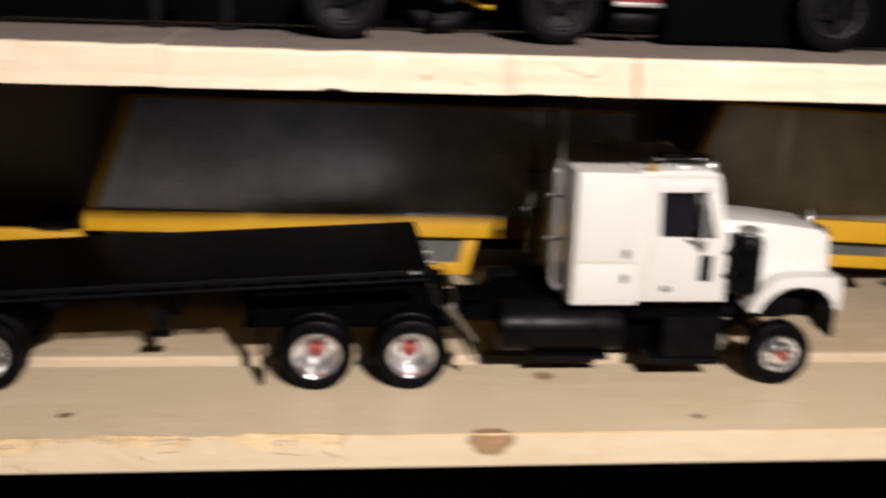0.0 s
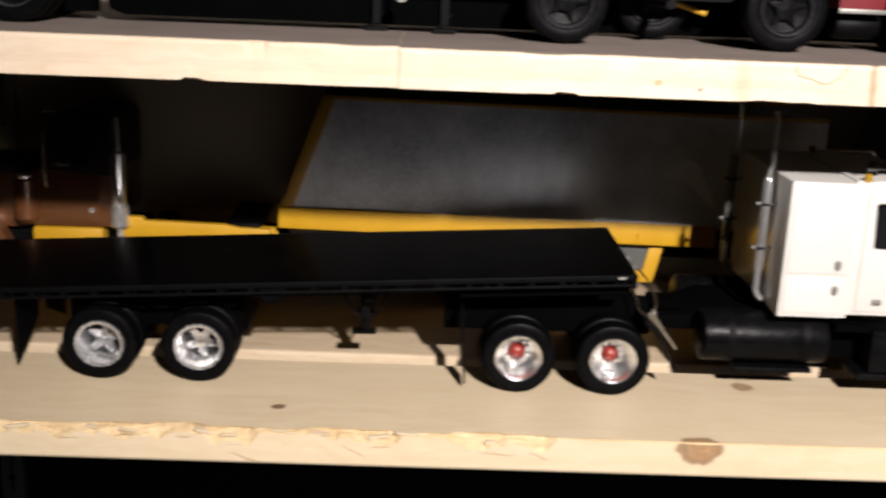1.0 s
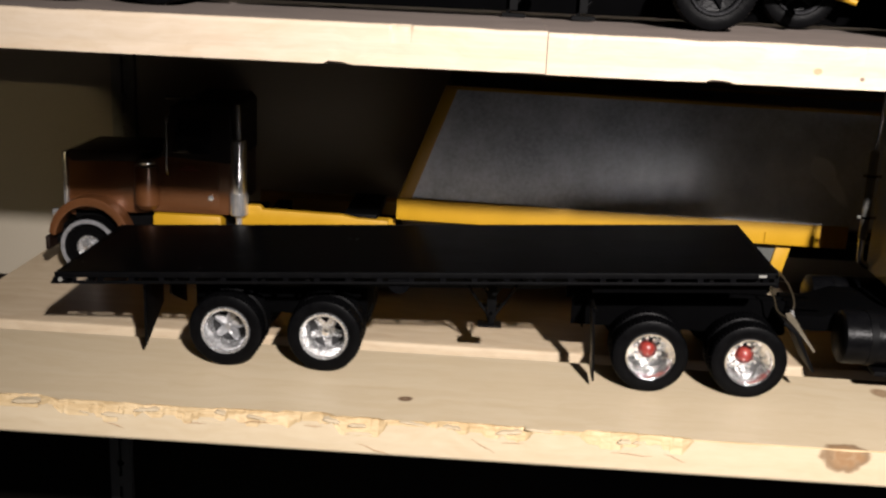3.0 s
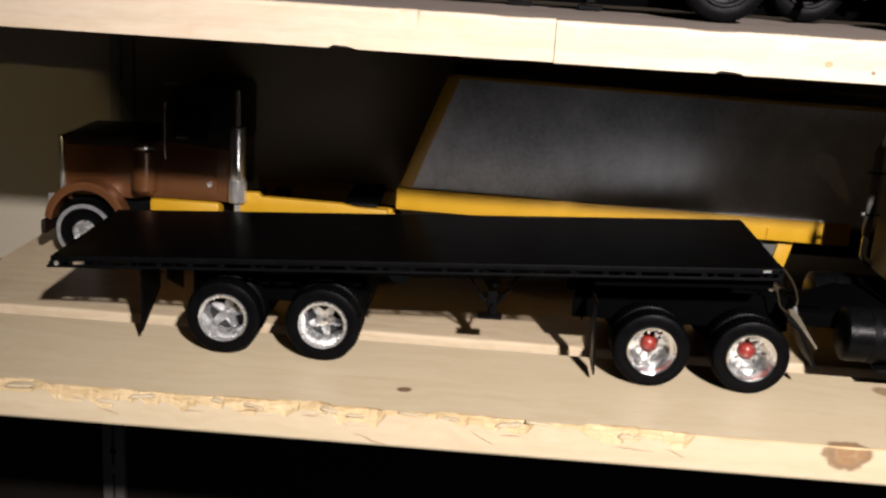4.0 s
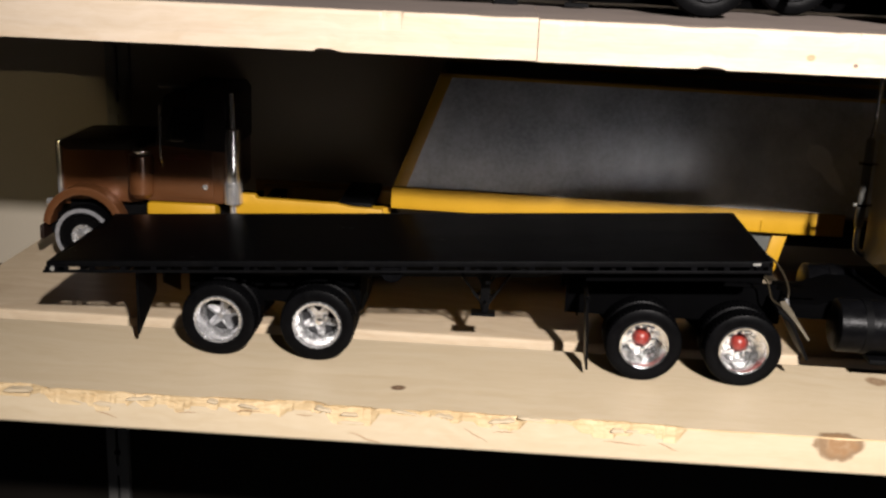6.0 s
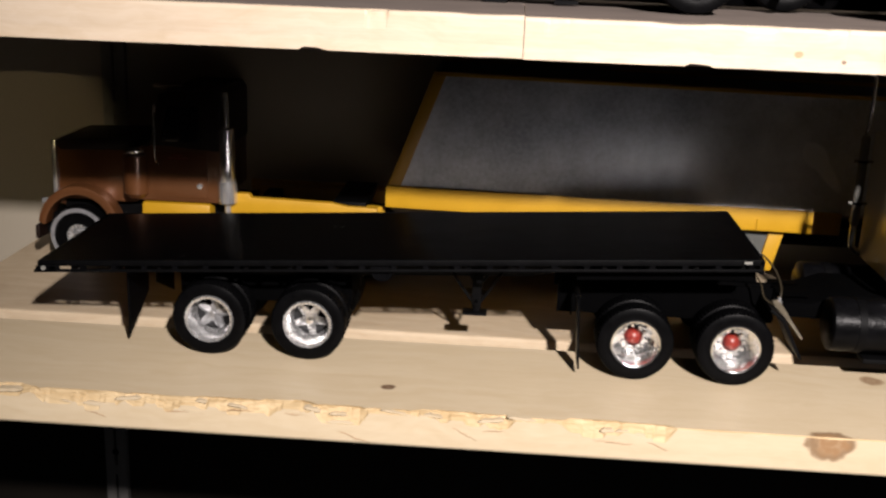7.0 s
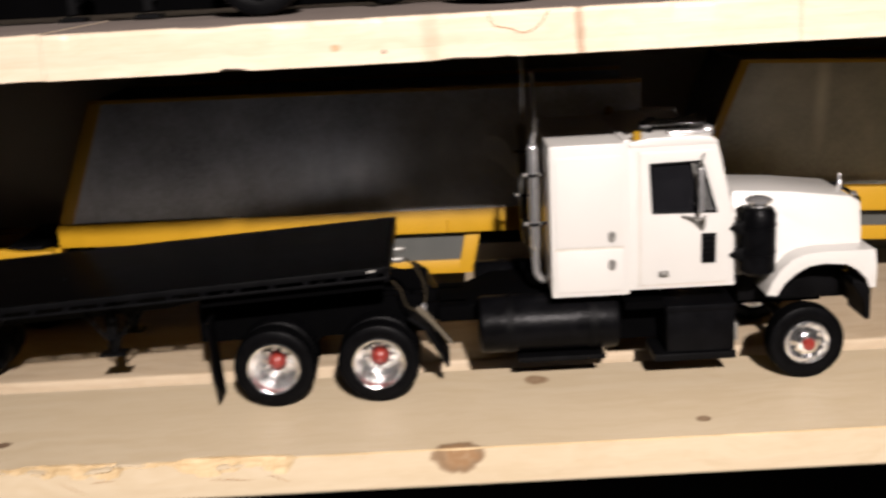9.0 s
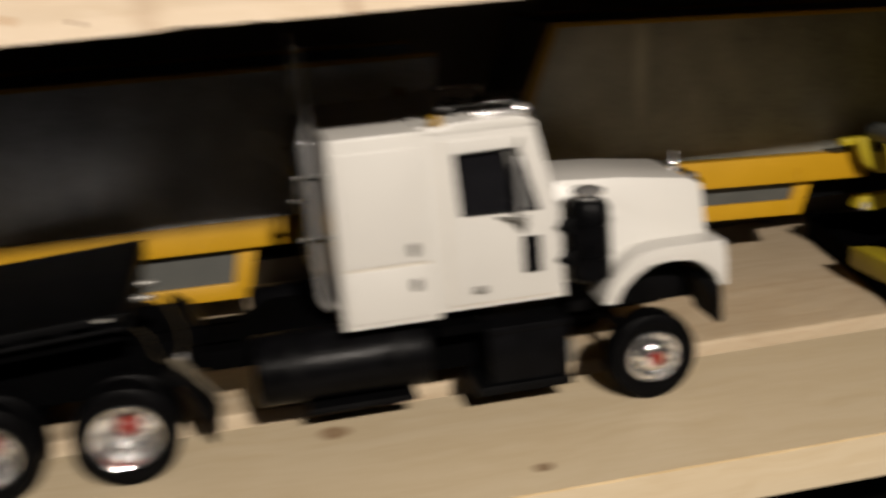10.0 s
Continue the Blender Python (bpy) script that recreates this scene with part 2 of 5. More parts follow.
# light thrown by deck and stack is put into most pale smears
m_side_a = smeared_sheet("light_smeared_blue_grey_side", (0.40, 0.425, 0.475), (0.92, 0.95, 1.0), [(0.03, 0.088, 0.10, 0.030, -0.03, 1.6), (-0.146, 0.090, 0.050, 0.014, 2.6, 0.8), (0.046, 0.078, 0.014, 0.014, -1.0, 3.0), (0.095, 0.100, 0.085, 0.050, 0.0, 1.3), (0.1140, 0.0945, 0.022, 0.0050, -1.2, 8.0), (0.1085, 0.1015, 0.0105, 0.0075, -1.0, 14.0)])
m_side_b = smeared_sheet("smeared_olive_grey_side", (0.34, 0.335, 0.29), (0.74, 0.72, 0.62), [(-0.118, 0.122, 0.030, 0.030, 0.0, 1.3), (-0.085, 0.118, 0.006, 0.036, 0.0, 2.0), (-0.060, 0.110, 0.08, 0.05, 0.0, 0.8)])
m_grey_lite = shade("light_grey_panel", (0.048, 0.050, 0.045), 0.5, var=0.15, scale=80)
m_crimson = shade("crimson_paint", (0.10, 0.008, 0.011), 0.4, var=0.15)
m_glass = shade("dark_cab_glass", (0.006, 0.006, 0.007), 0.08, var=0.2)
m_gunmetal = shade("gunmetal_rim", (0.05, 0.05, 0.053), 0.28, 0.7, 0.2, 300, bump=0.2)
m_amber = shade("amber_lens", (0.22, 0.125, 0.008), 0.25, var=0.1)
m_hose = shade("clear_plastic_hose", (0.024, 0.019, 0.012), 0.14, 0.1, 0.2, 300, spec=0.25)
m_tail = shade("milky_plastic_strip", (0.085, 0.072, 0.052), 0.18, 0.0, 0.2, 300, coat=0.6)
m_horn = shade("smoked_chrome", (0.10, 0.10, 0.10), 0.16, 0.9, 0.2, 300)
# the grey tone stands for reflections in the small pane
m_quarter = shade("reflection_grey_glass", (0.055, 0.055, 0.053), 0.2, var=0.5, scale=200)
m_mark = shade("pale_mark", (0.16, 0.155, 0.14), 0.5)


# ---- mesh helpers ----
def solid(bm, bevel=0.0, segs=2):
    bmesh.ops.recalc_face_normals(bm, faces=bm.faces)
    if bevel:
        sharp = [e for e in bm.edges if e.is_manifold and e.calc_face_angle(0) > 0.5]
        bmesh.ops.bevel(bm, geom=sharp, offset=bevel, segments=segs, affect="EDGES", profile=0.6, clamp_overlap=True)
    return bm


def box(x0, x1, y0, y1, z0, z1, bevel=0.0):
    bm = bmesh.new()
    bmesh.ops.create_cube(bm, size=1, matrix=Matrix.LocRotScale(((x0 + x1) / 2, (y0 + y1) / 2, (z0 + z1) / 2), None, (x1 - x0, y1 - y0, z1 - z0)))
    return solid(bm, bevel)


def prism(outline, y0, y1, bevel=0.0, axis="y", taper=None):
    """Outline in (x, z) drawn out along y, or in (x, y) drawn out along z. taper: outline of the far side."""
    bm = bmesh.new()
    far = taper or outline
    put = (lambda a, b, d: (a, d, b)) if axis == "y" else (lambda a, b, d: (a, b, d))
    one = [bm.verts.new(put(a, b, y0)) for a, b in outline]
    two = [bm.verts.new(put(a, b, y1)) for a, b in far]
    bm.faces.new(one)
    bm.faces.new(two[::-1])
    for i in range(len(one)):
        j = (i + 1) % len(one)
        bm.faces.new((one[j], one[i], two[i], two[j]))
    return solid(bm, bevel)


def lathe(profile, segs=40, axis="y", at=(0, 0, 0), wave=None, closed=False, caps=True):
    """Profile of (radius, along) turned round an axis. wave(i, k) scales the radius of ring point i of profile point k."""
    bm = bmesh.new()
    rings = []
    for k, (r, d) in enumerate(profile):
        ring = []
        for i in range(segs):
            a = 2 * math.pi * i / segs
            rr = r * (wave(i, k) if wave else 1)
            u, v = rr * math.cos(a), rr * math.sin(a)
            p = {"y": (u, d, v), "z": (u, v, d), "x": (d, u, v)}[axis]
            ring.append(bm.verts.new(Vector(p) + Vector(at)))
        rings.append(ring)
    pairs = list(zip(rings, rings[1:])) + ([(rings[-1], rings[0])] if closed else [])
    for a, b in pairs:
        for i in range(segs):
            j = (i + 1) % segs
            bm.faces.new((a[i], a[j], b[j], b[i]))
    if not closed and caps:
        bm.faces.new(rings[0])
        bm.faces.new(rings[-1])
    return solid(bm)


def rod(a, b, r, segs=12):
    return tube([a, b], r, segs)


def tube(points, r, segs=10):
    bm = bmesh.new()
    pts = [Vector(p) for p in points]
    rings = []
    for i, p in enumerate(pts):
        way = (pts[min(i + 1, len(pts) - 1)] - pts[max(i - 1, 0)]).normalized()
        side = way.orthogonal().normalized() if not rings else (last - way * last.dot(way)).normalized()
        last = side
        up = way.cross(side)
        rings.append([bm.verts.new(p + r * (math.cos(2 * math.pi * k / segs) * side + math.sin(2 * math.pi * k / segs) * up)) for k in range(segs)])
    for a, b in zip(rings, rings[1:]):
        for i in range(segs):
            j = (i + 1) % segs
            bm.faces.new((a[i], a[j], b[j], b[i]))
    bm.faces.new(rings[0])
    bm.faces.new(rings[-1])
    return solid(bm)


def arc(points, steps=6):
    """A smooth line through the points."""
    pts = [Vector(p) for p in points]
    out = []
    for i in range(len(pts) - 1):
        p0, p1, p2, p3 = pts[max(i - 1, 0)], pts[i], pts[i + 1], pts[min(i + 2, len(pts) - 1)]
        for s in range(steps):
            t = s / steps
            out.append(0.5 * ((2 * p1) + (p2 - p0) * t + (2 * p0 - 5 * p1 + 4 * p2 - p3) * t * t + (3 * p1 - p0 - 3 * p2 + p3) * t ** 3))
    return out + [pts[-1]]


def merge(*bms):
    out = bmesh.new()
    for bm in bms:
        me = bpy.data.meshes.new("tmp")
        bm.to_mesh(me)
        out.from_mesh(me)
        bpy.data.meshes.remove(me)
    return out


def mesh_of(name, bm, material, smooth=True):
    me = bpy.data.meshes.new(name)
    bm.to_mesh(me)
    bm.free()
    for m in material if isinstance(material, (list, tuple)) else (material,):
        me.materials.append(m)
    if smooth:
        me.shade_smooth()
        me.set_sharp_from_angle(angle=radians(35))
    return me


def part(name, bm, material, parent, label=""):
    ob = new(name, mesh_of(name, bm, material))
    ob.parent = parent
    return tagged(ob, label=label)


def thing(name, label, category, group="", kind="", at=None):
    ob = new(name)
    ob.empty_display_size = 0.02
    if at is not None:
        ob.matrix_world = at
    return tagged(ob, label, category, group, kind)


def child(name, parent, m=None):
    ob = new(name)
    ob.empty_display_size = 0.01
    ob.parent = parent
    if m is not None:
        ob.matrix_local = m
    return ob


def shared(name, me, parent, m=None, label=""):
    ob = new(name, me)
    ob.parent = parent
    if m is not None:
        ob.matrix_local = m
    return tagged(ob, label=label)


# ---- the room and the shelves ----
def plain(name, bm, material, label, category):
    return tagged(new(name, mesh_of(name, bm, material, False)), label, category, kind="structure")


plain("wall_north", box(-2.2, 2.4, 0.290, 0.36, -0.03, 1.5), m_wall, "off-white painted wall behind the shelves", "wall")
plain("wall_north_lower", box(-2.2, 2.4, 0.290, 0.36, -0.45, -0.03), m_under, "lower wall below the shelves, darkened to stand for shade", "wall")
plain("wall_south", box(-2.2, 2.4, -3.46, -3.4, -0.45, 1.5), m_room, "dim painted wall across the room", "wall")
plain("wall_west", box(-2.26, -2.2, -3.4, 0.36, -0.45, 1.5), m_room, "dim painted side wall", "wall")
plain("wall_east", box(2.4, 2.46, -3.4, 0.36, -0.45, 1.5), m_room, "dim painted side wall", "wall")
# unseen floor, set high and pale to bounce light onto upright faces
plain("floor", box(-2.26, 2.46, -3.46, 0.36, -0.51, -0.45), m_floor, "unseen pale grey floor, added to bounce light up", "floor")
plain("ceiling", box(-2.26, 2.46, -3.46, 0.36, 1.5, 1.56), m_room, "dim ceiling", "ceiling")


def board(x0, x1, y0, y1, z0, z1, rough_edge, chips, seed, mats):
    """A sawn board along x. rough_edge: how far the front arris wanders; chips: (x, length, depth, height) torn out of it."""
    bm = bmesh.new()
    n = max(8, int((x1 - x0) / 0.0012))
    rows = []
    for i in range(n + 1):
        x = x0 + (x1 - x0) * i / n
        w1 = noise.noise((x * 35, seed, 0)) * rough_edge + noise.noise((x * 160, seed, 3)) * rough_edge * 0.35
        w2 = noise.noise((x * 40, seed, 7)) * rough_edge * 0.4
        dep = hgt = low = 0.0
        for cx, cl, cd, ch in chips:
            f = max(0.0, 1 - ((x - cx) / cl) ** 2)
            f = min(1.0, f * 2) * max(0.0, 0.5 + 0.9 * noise.noise((x * 70, cx * 40, seed)) + 0.12 * noise.noise((x * 260, cx, seed)))
            if ch > 0:
                dep, hgt = max(dep, 0.9 * cd * f), max(hgt, 1.15 * ch * f)
            else:
                low = max(low, -ch * f)
        r = 0.0007
        t = z1 + min(0, w1) * 0.6 - 0.0002
        sec = [(y0, z0 + low + 0.0003 + max(0, w2)), (y0 + 0.0002, z0 + low + 0.002 + (z1 - z0) * 0.2), (y0 + max(0, w1) * 0.15, z0 + (z1 - z0) * 0.55),
               (y0 + dep * 0.35, t - r - hgt - 0.0012), (y0 + dep * 0.75 + r * 0.3, t - r * 0.4 - hgt * 0.55), (y0 + r + dep + 0.0008, t - hgt * 0.05 + 0.0001),
               (y0 + 0.006 + dep, z1), ((y0 + y1) / 2, z1), (y1 - 0.001, z1), (y1, z1 - 0.001), (y1, z0), ((y0 + y1) / 2, z0), (y0 + 0.004, z0 + low * 0.2)]
        rows.append([bm.verts.new((x, y, z)) for y, z in sec])
    k = len(rows[0])
    for a, b in zip(rows, rows[1:]):
        for j in range(k):
            q = (j + 1) % k
            f = bm.faces.new((a[j], a[q], b[q], b[j]))
            # the unseen underside is darkened too, so that less light bounces below
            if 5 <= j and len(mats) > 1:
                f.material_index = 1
    bm.faces.new(rows[0])
    bm.faces.new(rows[-1])
    bmesh.ops.recalc_face_normals(bm, faces=bm.faces)
    return bm


def board_part(name, bm, material, parent):
    ob = new(name, mesh_of(name, bm, material, False))
    ob.parent = parent
    return ob


def steps(v, n=3):
    """Turns a smooth value into flat treads with short risers."""
    v *= n
    base = math.floor(v)
    f = v - base
    return (base + min(1.0, max(0.0, (f - 0.4) * 5))) / n


def torn_board(x0, x1, y1, z0, tears, seed):
    """A thick board whose front arris is torn away in flakes. tears: (x, half length, bite into the top, bite down the front)."""
    bm = bmesh.new()
    rows, x = [], x0
    kt = 11
    while x <= x1:
        top = 0.0005 + 0.0005 * max(0.0, noise.noise((x * 60, seed, 1)))
        down = 0.0006 + 0.0008 * max(0.0, noise.noise((x * 45, seed, 2)))
        for cx, cl, ct, cd in tears:
            f = min(1.0, 1.7 * max(0.0, 1 - ((x - cx) / cl) ** 2))
            top = max(top, ct * f * (0.55 + 0.6 * steps(0.5 + 0.5 * noise.noise((x * 85, cx * 30, seed)), 4) + 0.05 * noise.noise((x * 260, cx, seed))))
            down = max(down, cd * f * (0.25 + 0.95 * steps(0.5 + 0.55 * noise.noise((x * 95, cx * 50, seed + 3)), 4) + 0.05 * noise.noise((x * 220, cx, seed + 5))))
        bite = min(1.0, down / 0.004)
        sec = [(y1, z0), (y1, -0.001), (y1 - 0.001, 0.0), (0.05, 0.0), (top + 0.006, 0.0), (top + 0.0004, 0.0)]
        for j in range(kt + 1):
            w = j / kt
            # fibres lie in long ledges, slanting a little
            g = steps(0.5 + 0.5 * noise.noise((x * 60 + w * 1.2, w * 2.6 + x * 22, seed + 9)), 5) - 0.3 + 0.06 * noise.noise((x * 120, w * 16, seed))
            deep = bite * (0.0030 * g + 0.0003) * (0.0 if j in (0, kt) else 1.0 - 0.75 * w)
            y, z = top * (1 - w) ** 1.2, -down * w ** 1.1
            sec.append((y + 0.8 * deep, z - 0.35 * deep))
        sec += [(0.0, min(-down - 0.0008, z0 * 0.62)), (0.0002, z0 + 0.0012), (0.0010, z0)]
        rows.append([bm.verts.new((x, y, z)) for y, z in sec])
        x += 0.0007 if x < 0.06 else 0.004
    k = len(rows[0])
    for a, b in zip(rows, rows[1:]):
        for j in range(k):
            q = (j + 1) % k
            f = bm.faces.new((a[j], a[q], b[q], b[j]))
            f.material_index = 1 if 6 <= j < 6 + kt else 0
    bm.faces.new(rows[0])
    bm.faces.new(rows[-1])
    bmesh.ops.recalc_face_normals(bm, faces=bm.faces)
    return bm


tears = [(-0.400, 0.024, 0.004, 0.006), (-0.345, 0.034, 0.006, 0.0065), (-0.292, 0.026, 0.003, 0.0105), (-0.250, 0.024, 0.0025, 0.0085), (-0.214, 0.026, 0.004, 0.0080), (-0.188, 0.017, 0.0055, 0.0055),
         (-0.161, 0.015, 0.0030, 0.0125), (-0.138, 0.014, 0.0020, 0.0030), (-0.108, 0.020, 0.0045, 0.0065), (-0.088, 0.015, 0.0035, 0.0085), (-0.062, 0.018, 0.0018, 0.0025), (-0.036, 0.018, 0.0050, 0.0080), (-0.012, 0.016, 0.0040, 0.0085)]
shelf = thing("wooden_shelf", "pale knotty pine board shelf with a chipped front edge", "shelf")
board_part("front_board", torn_board(-0.428, 1.1, 0.0955, -0.019, tears, 3), (m_pine, m_bare), shelf)
board_part("rear_board", board(-0.428, 1.1, 0.1105, 0.2870, -0.019, 0.0, 0.0004, [], 5, [m_pine_back]), m_pine_back, shelf)

rnd = random.Random(21)
for cx, cl, ct, cd in tears:
    for k in range(2 if cd > 0.005 else 1):
        # a long pointed sliver lifted off the torn wood
        x, z = cx + (rnd.random() - 0.5) * 1.6 * cl, -cd * (0.15 + 0.7 * rnd.random())
        w, h = 0.0026 + 0.0048 * rnd.random(), 0.0004 + 0.0009 * rnd.random()
        tilt = (rnd.random() - 0.6) * 0.35
        line = [(x - w, 0.1), (x - w * 0.5, 0.8 + 0.3 * rnd.random()), (x + w * 0.1, 0.6 + 0.4 * rnd.random()), (x + w * 0.6, 1.0), (x + w, 0.15)]
        up = [(a, z + (a - x) * tilt + h * b) for a, b in line]
        dn = [(a, z + (a - x) * tilt - h * b * 0.5) for a, b in reversed(line)]
        part("splinter", prism(up + dn, 0.0002 - 0.0005 * rnd.random(), 0.004), m_pine, shelf)
    if cd > 0.004:
        # a thin crack that runs along the fibres and peters out
        x, z = cx + (rnd.random() - 0.8) * cl, -cd * (0.75 + 0.45 * rnd.random())
        fall = (rnd.random() - 0.6) * 0.0012
        n = 6 + int(6 * rnd.random())
        for i in range(n):
            pts = [(x, 0.0, z)]
            x += 0.0009 + 0.0012 * rnd.random()
            z += fall + (rnd.random() - 0.5) * 0.0009
            pts.append((x, 0.0, z))
            if i == 0:
                crack = []
            crack.append(tube(pts, 0.00006 + 0.00021 * math.sin(math.pi * (i + 0.5) / n), 5))
        part("tear_line", merge(*crack), m_tear, shelf)

upper = thing("upper_wooden_shelf", "raw-sawn pine shelf with a pale edge and dusty brown top", "shelf")
up_chips = [(-0.145, 0.005, 0.003, 0.0022), (-0.066, 0.006, 0.002, 0.0012), (0.02, 0.009, 0.002, 0.001), (0.052, 0.005, 0.002, 0.0015), (0.18, 0.01, 0.002, 0.001), (-0.17, 0.010, 0.001, -0.0022), (-0.005, 0.006, 0.001, -0.0016), (0.09, 0.02, 0.001, -0.0008)]
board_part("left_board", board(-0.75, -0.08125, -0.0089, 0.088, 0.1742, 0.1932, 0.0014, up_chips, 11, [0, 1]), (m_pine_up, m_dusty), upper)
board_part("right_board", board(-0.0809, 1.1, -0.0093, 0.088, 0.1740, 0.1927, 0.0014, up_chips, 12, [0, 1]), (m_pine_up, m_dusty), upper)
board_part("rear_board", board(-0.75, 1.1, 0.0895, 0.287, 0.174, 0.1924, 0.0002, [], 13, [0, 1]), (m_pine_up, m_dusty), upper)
part("crack", tube(arc([(0.098, -0.0093, 0.1915), (0.1, -0.0093, 0.187), (0.106, -0.0093, 0.1855), (0.112, -0.0093, 0.1835), (0.118, -0.0093, 0.186), (0.122, -0.0093, 0.1915)]), 0.00026, 6), m_tear, upper)


def upright(x, z0, z1, face, back):
    """Steel shelf standard on the wall: a channel with narrow long slots and screws."""
    s = thing("shelf_standard", "dull steel shelf standard with narrow slots, screwed to the wall", "shelf standard")
    bms = [box(x - 0.0085, x - 0.0011, 0.284, 0.2899, z0, z1), box(x + 0.0011, x + 0.0085, 0.284, 0.2899, z0, z1)]
    z = z1 - 0.0308
    while z > z0 + 0.02:
        bms.append(box(x - 0.0011, x + 0.0011, 0.2842, 0.2899, z, z + 0.009))
        z -= 0.050
    part("channel", merge(*bms), face, s)
    part("channel_back", box(x - 0.0011, x + 0.0011, 0.2888, 0.2898, z0, z1 - 0.004), back, s)
    z = z1 - 0.060
    while z > z0 + 0.02:
        part("screw_head", lathe([(0.0027, 0.2840), (0.0025, 0.2834), (0.0, 0.2832)], 14, at=(x, 0, z)), back, s)
        z -= 0.100


for sx in (-0.384, 0.62):
    upright(sx - 0.003, -0.45, -0.022, m_steel_shaded, m_deck)
    upright(sx + 0.010, 0.002, 0.172, m_steel, m_steel)


# ---- wheels ----
def tyre_mesh(R, rim, w, lugs=56, name="tyre"):
    n = lugs * 4
    prof = [(rim, 0.0008), (rim + 0.0006, 0.0), (rim + 0.002, -0.0002), (R * 0.86, -0.0004), (R * 0.955, 0.0004), (R * 0.99, 0.0016), (R, 0.003), (R, w * 0.5), (R, w - 0.003), (R * 0.99, w - 0.0016), (R * 0.955, w - 0.0004), (R * 0.86, w), (rim + 0.001, w), (rim, w - 0.001)]

    def wave(i, k):
        if k in (5, 6, 8, 9):
            return 0.945 if i % 4 in (0, 1) else 1.0
        if k == 7:
            return 0.955 if i % 4 in (2, 3) else 1.0
        return 1.0
    return mesh_of(name, lathe(prof, n, wave=wave, closed=True), m_tyre)


R = 0.0207
ME = {}
ME["tyre"] = tyre_mesh(R, 0.0132, 0.0115)
ME["band"] = mesh_of("grey_band", lathe([(R * 0.93, -0.0006), (R * 0.93, 0.0002), (R * 0.80, 0.0002), (R * 0.80, -0.0006)], 48, closed=True), m_tyre_grey)
# deep dish of a drive wheel: lip outside, disc far in
ME["dish"] = mesh_of("rim", lathe([(0.0134, 0.0002), (0.0130, -0.0008), (0.0122, -0.0003), (0.0118, 0.0012), (0.0114, 0.0060), (0.0112, 0.0112), (0.0108, 0.0128), (0.0104, 0.0122), (0.0080, 0.0120), (0.0064, 0.0119), (0.0052, 0.0118), (0.0048, 0.0147), (0.0001, 0.0147), (0.0001, 0.0158), (0.0133, 0.0112)], 44, caps=False, wave=lambda i, k: 1 + (0.10 * (((i // 2 * 7 + k * 3) % 11) / 11 - 0.5) if 5 <= k <= 6 else 0)), m_rim)
ME["nut"] = mesh_of("wheel_nut", lathe([(0.0010, 0.0112), (0.0010, 0.0084), (0.0005, 0.0080)], 6, at=(0.0066, 0.0022, 0)), m_rim)
ME["hole"] = mesh_of("hand_hole", lathe([(0.0018, 0.0104), (0.0018, 0.0130)], 9, at=(0.0091, 0.0021, 0)), m_dark_drum)
ME["red_hub"] = mesh_of("hub_cap", lathe([(0.0042, 0.0124), (0.0043, 0.0100), (0.0040, 0.0082), (0.0032, 0.0068), (0.0019, 0.0060), (0.0, 0.0057)], 28, at=(0, 0.0028, 0)), m_red)
# convex front wheel
ME["front_rim"] = mesh_of("rim", lathe([(0.0122, 0.0002), (0.0118, -0.0006), (0.0109, 0.0008), (0.0102, 0.0030), (0.0088, 0.0018), (0.0060, -0.0012), (0.0048, -0.0018), (0.0001, -0.0018), (0.0001, 0.009), (0.0122, 0.0105)], 40, caps=False), m_rim)
ME["front_wall"] = mesh_of("tyre_wall", lathe([(0.0134, 0.0002), (0.0119, 0.0001), (0.0119, 0.0040), (0.0134, 0.0040)], 36, closed=True), m_tyre)
ME["front_nut"] = mesh_of("wheel_nut", lathe([(0.0009, 0.0026), (0.0009, -0.0012)], 6, at=(0.0078, 0, 0)), m_dark_drum)
ME["front_hub"] = mesh_of("hub_cap", lathe([(0.0036, -0.0016), (0.0035, -0.0036), (0.0028, -0.0044), (0.0, -0.0047)], 8), m_red)
# trailer rim with a five-armed star
star = []
for i in range(10):
    a = math.pi / 2 + i * math.pi / 5
    r = 0.0108 if i % 2 == 0 else 0.0042
    star.append((r * math.cos(a), r * math.sin(a)))
ME["ring"] = mesh_of("rim", lathe([(0.0135, 0.0002), (0.0130, -0.0008), (0.0117, -0.0005), (0.0112, 0.0010), (0.0107, 0.0105), (0.0098, 0.0130), (0.0108, 0.0138), (0.0133, 0.0112)], 44, caps=False), m_alu)
ME["star_back"] = mesh_of("brake_drum", lathe([(0.0096, 0.0126), (0.0096, 0.0138), (0.0001, 0.0138), (0.0001, 0.0126)], 32, caps=False), m_dark_drum)


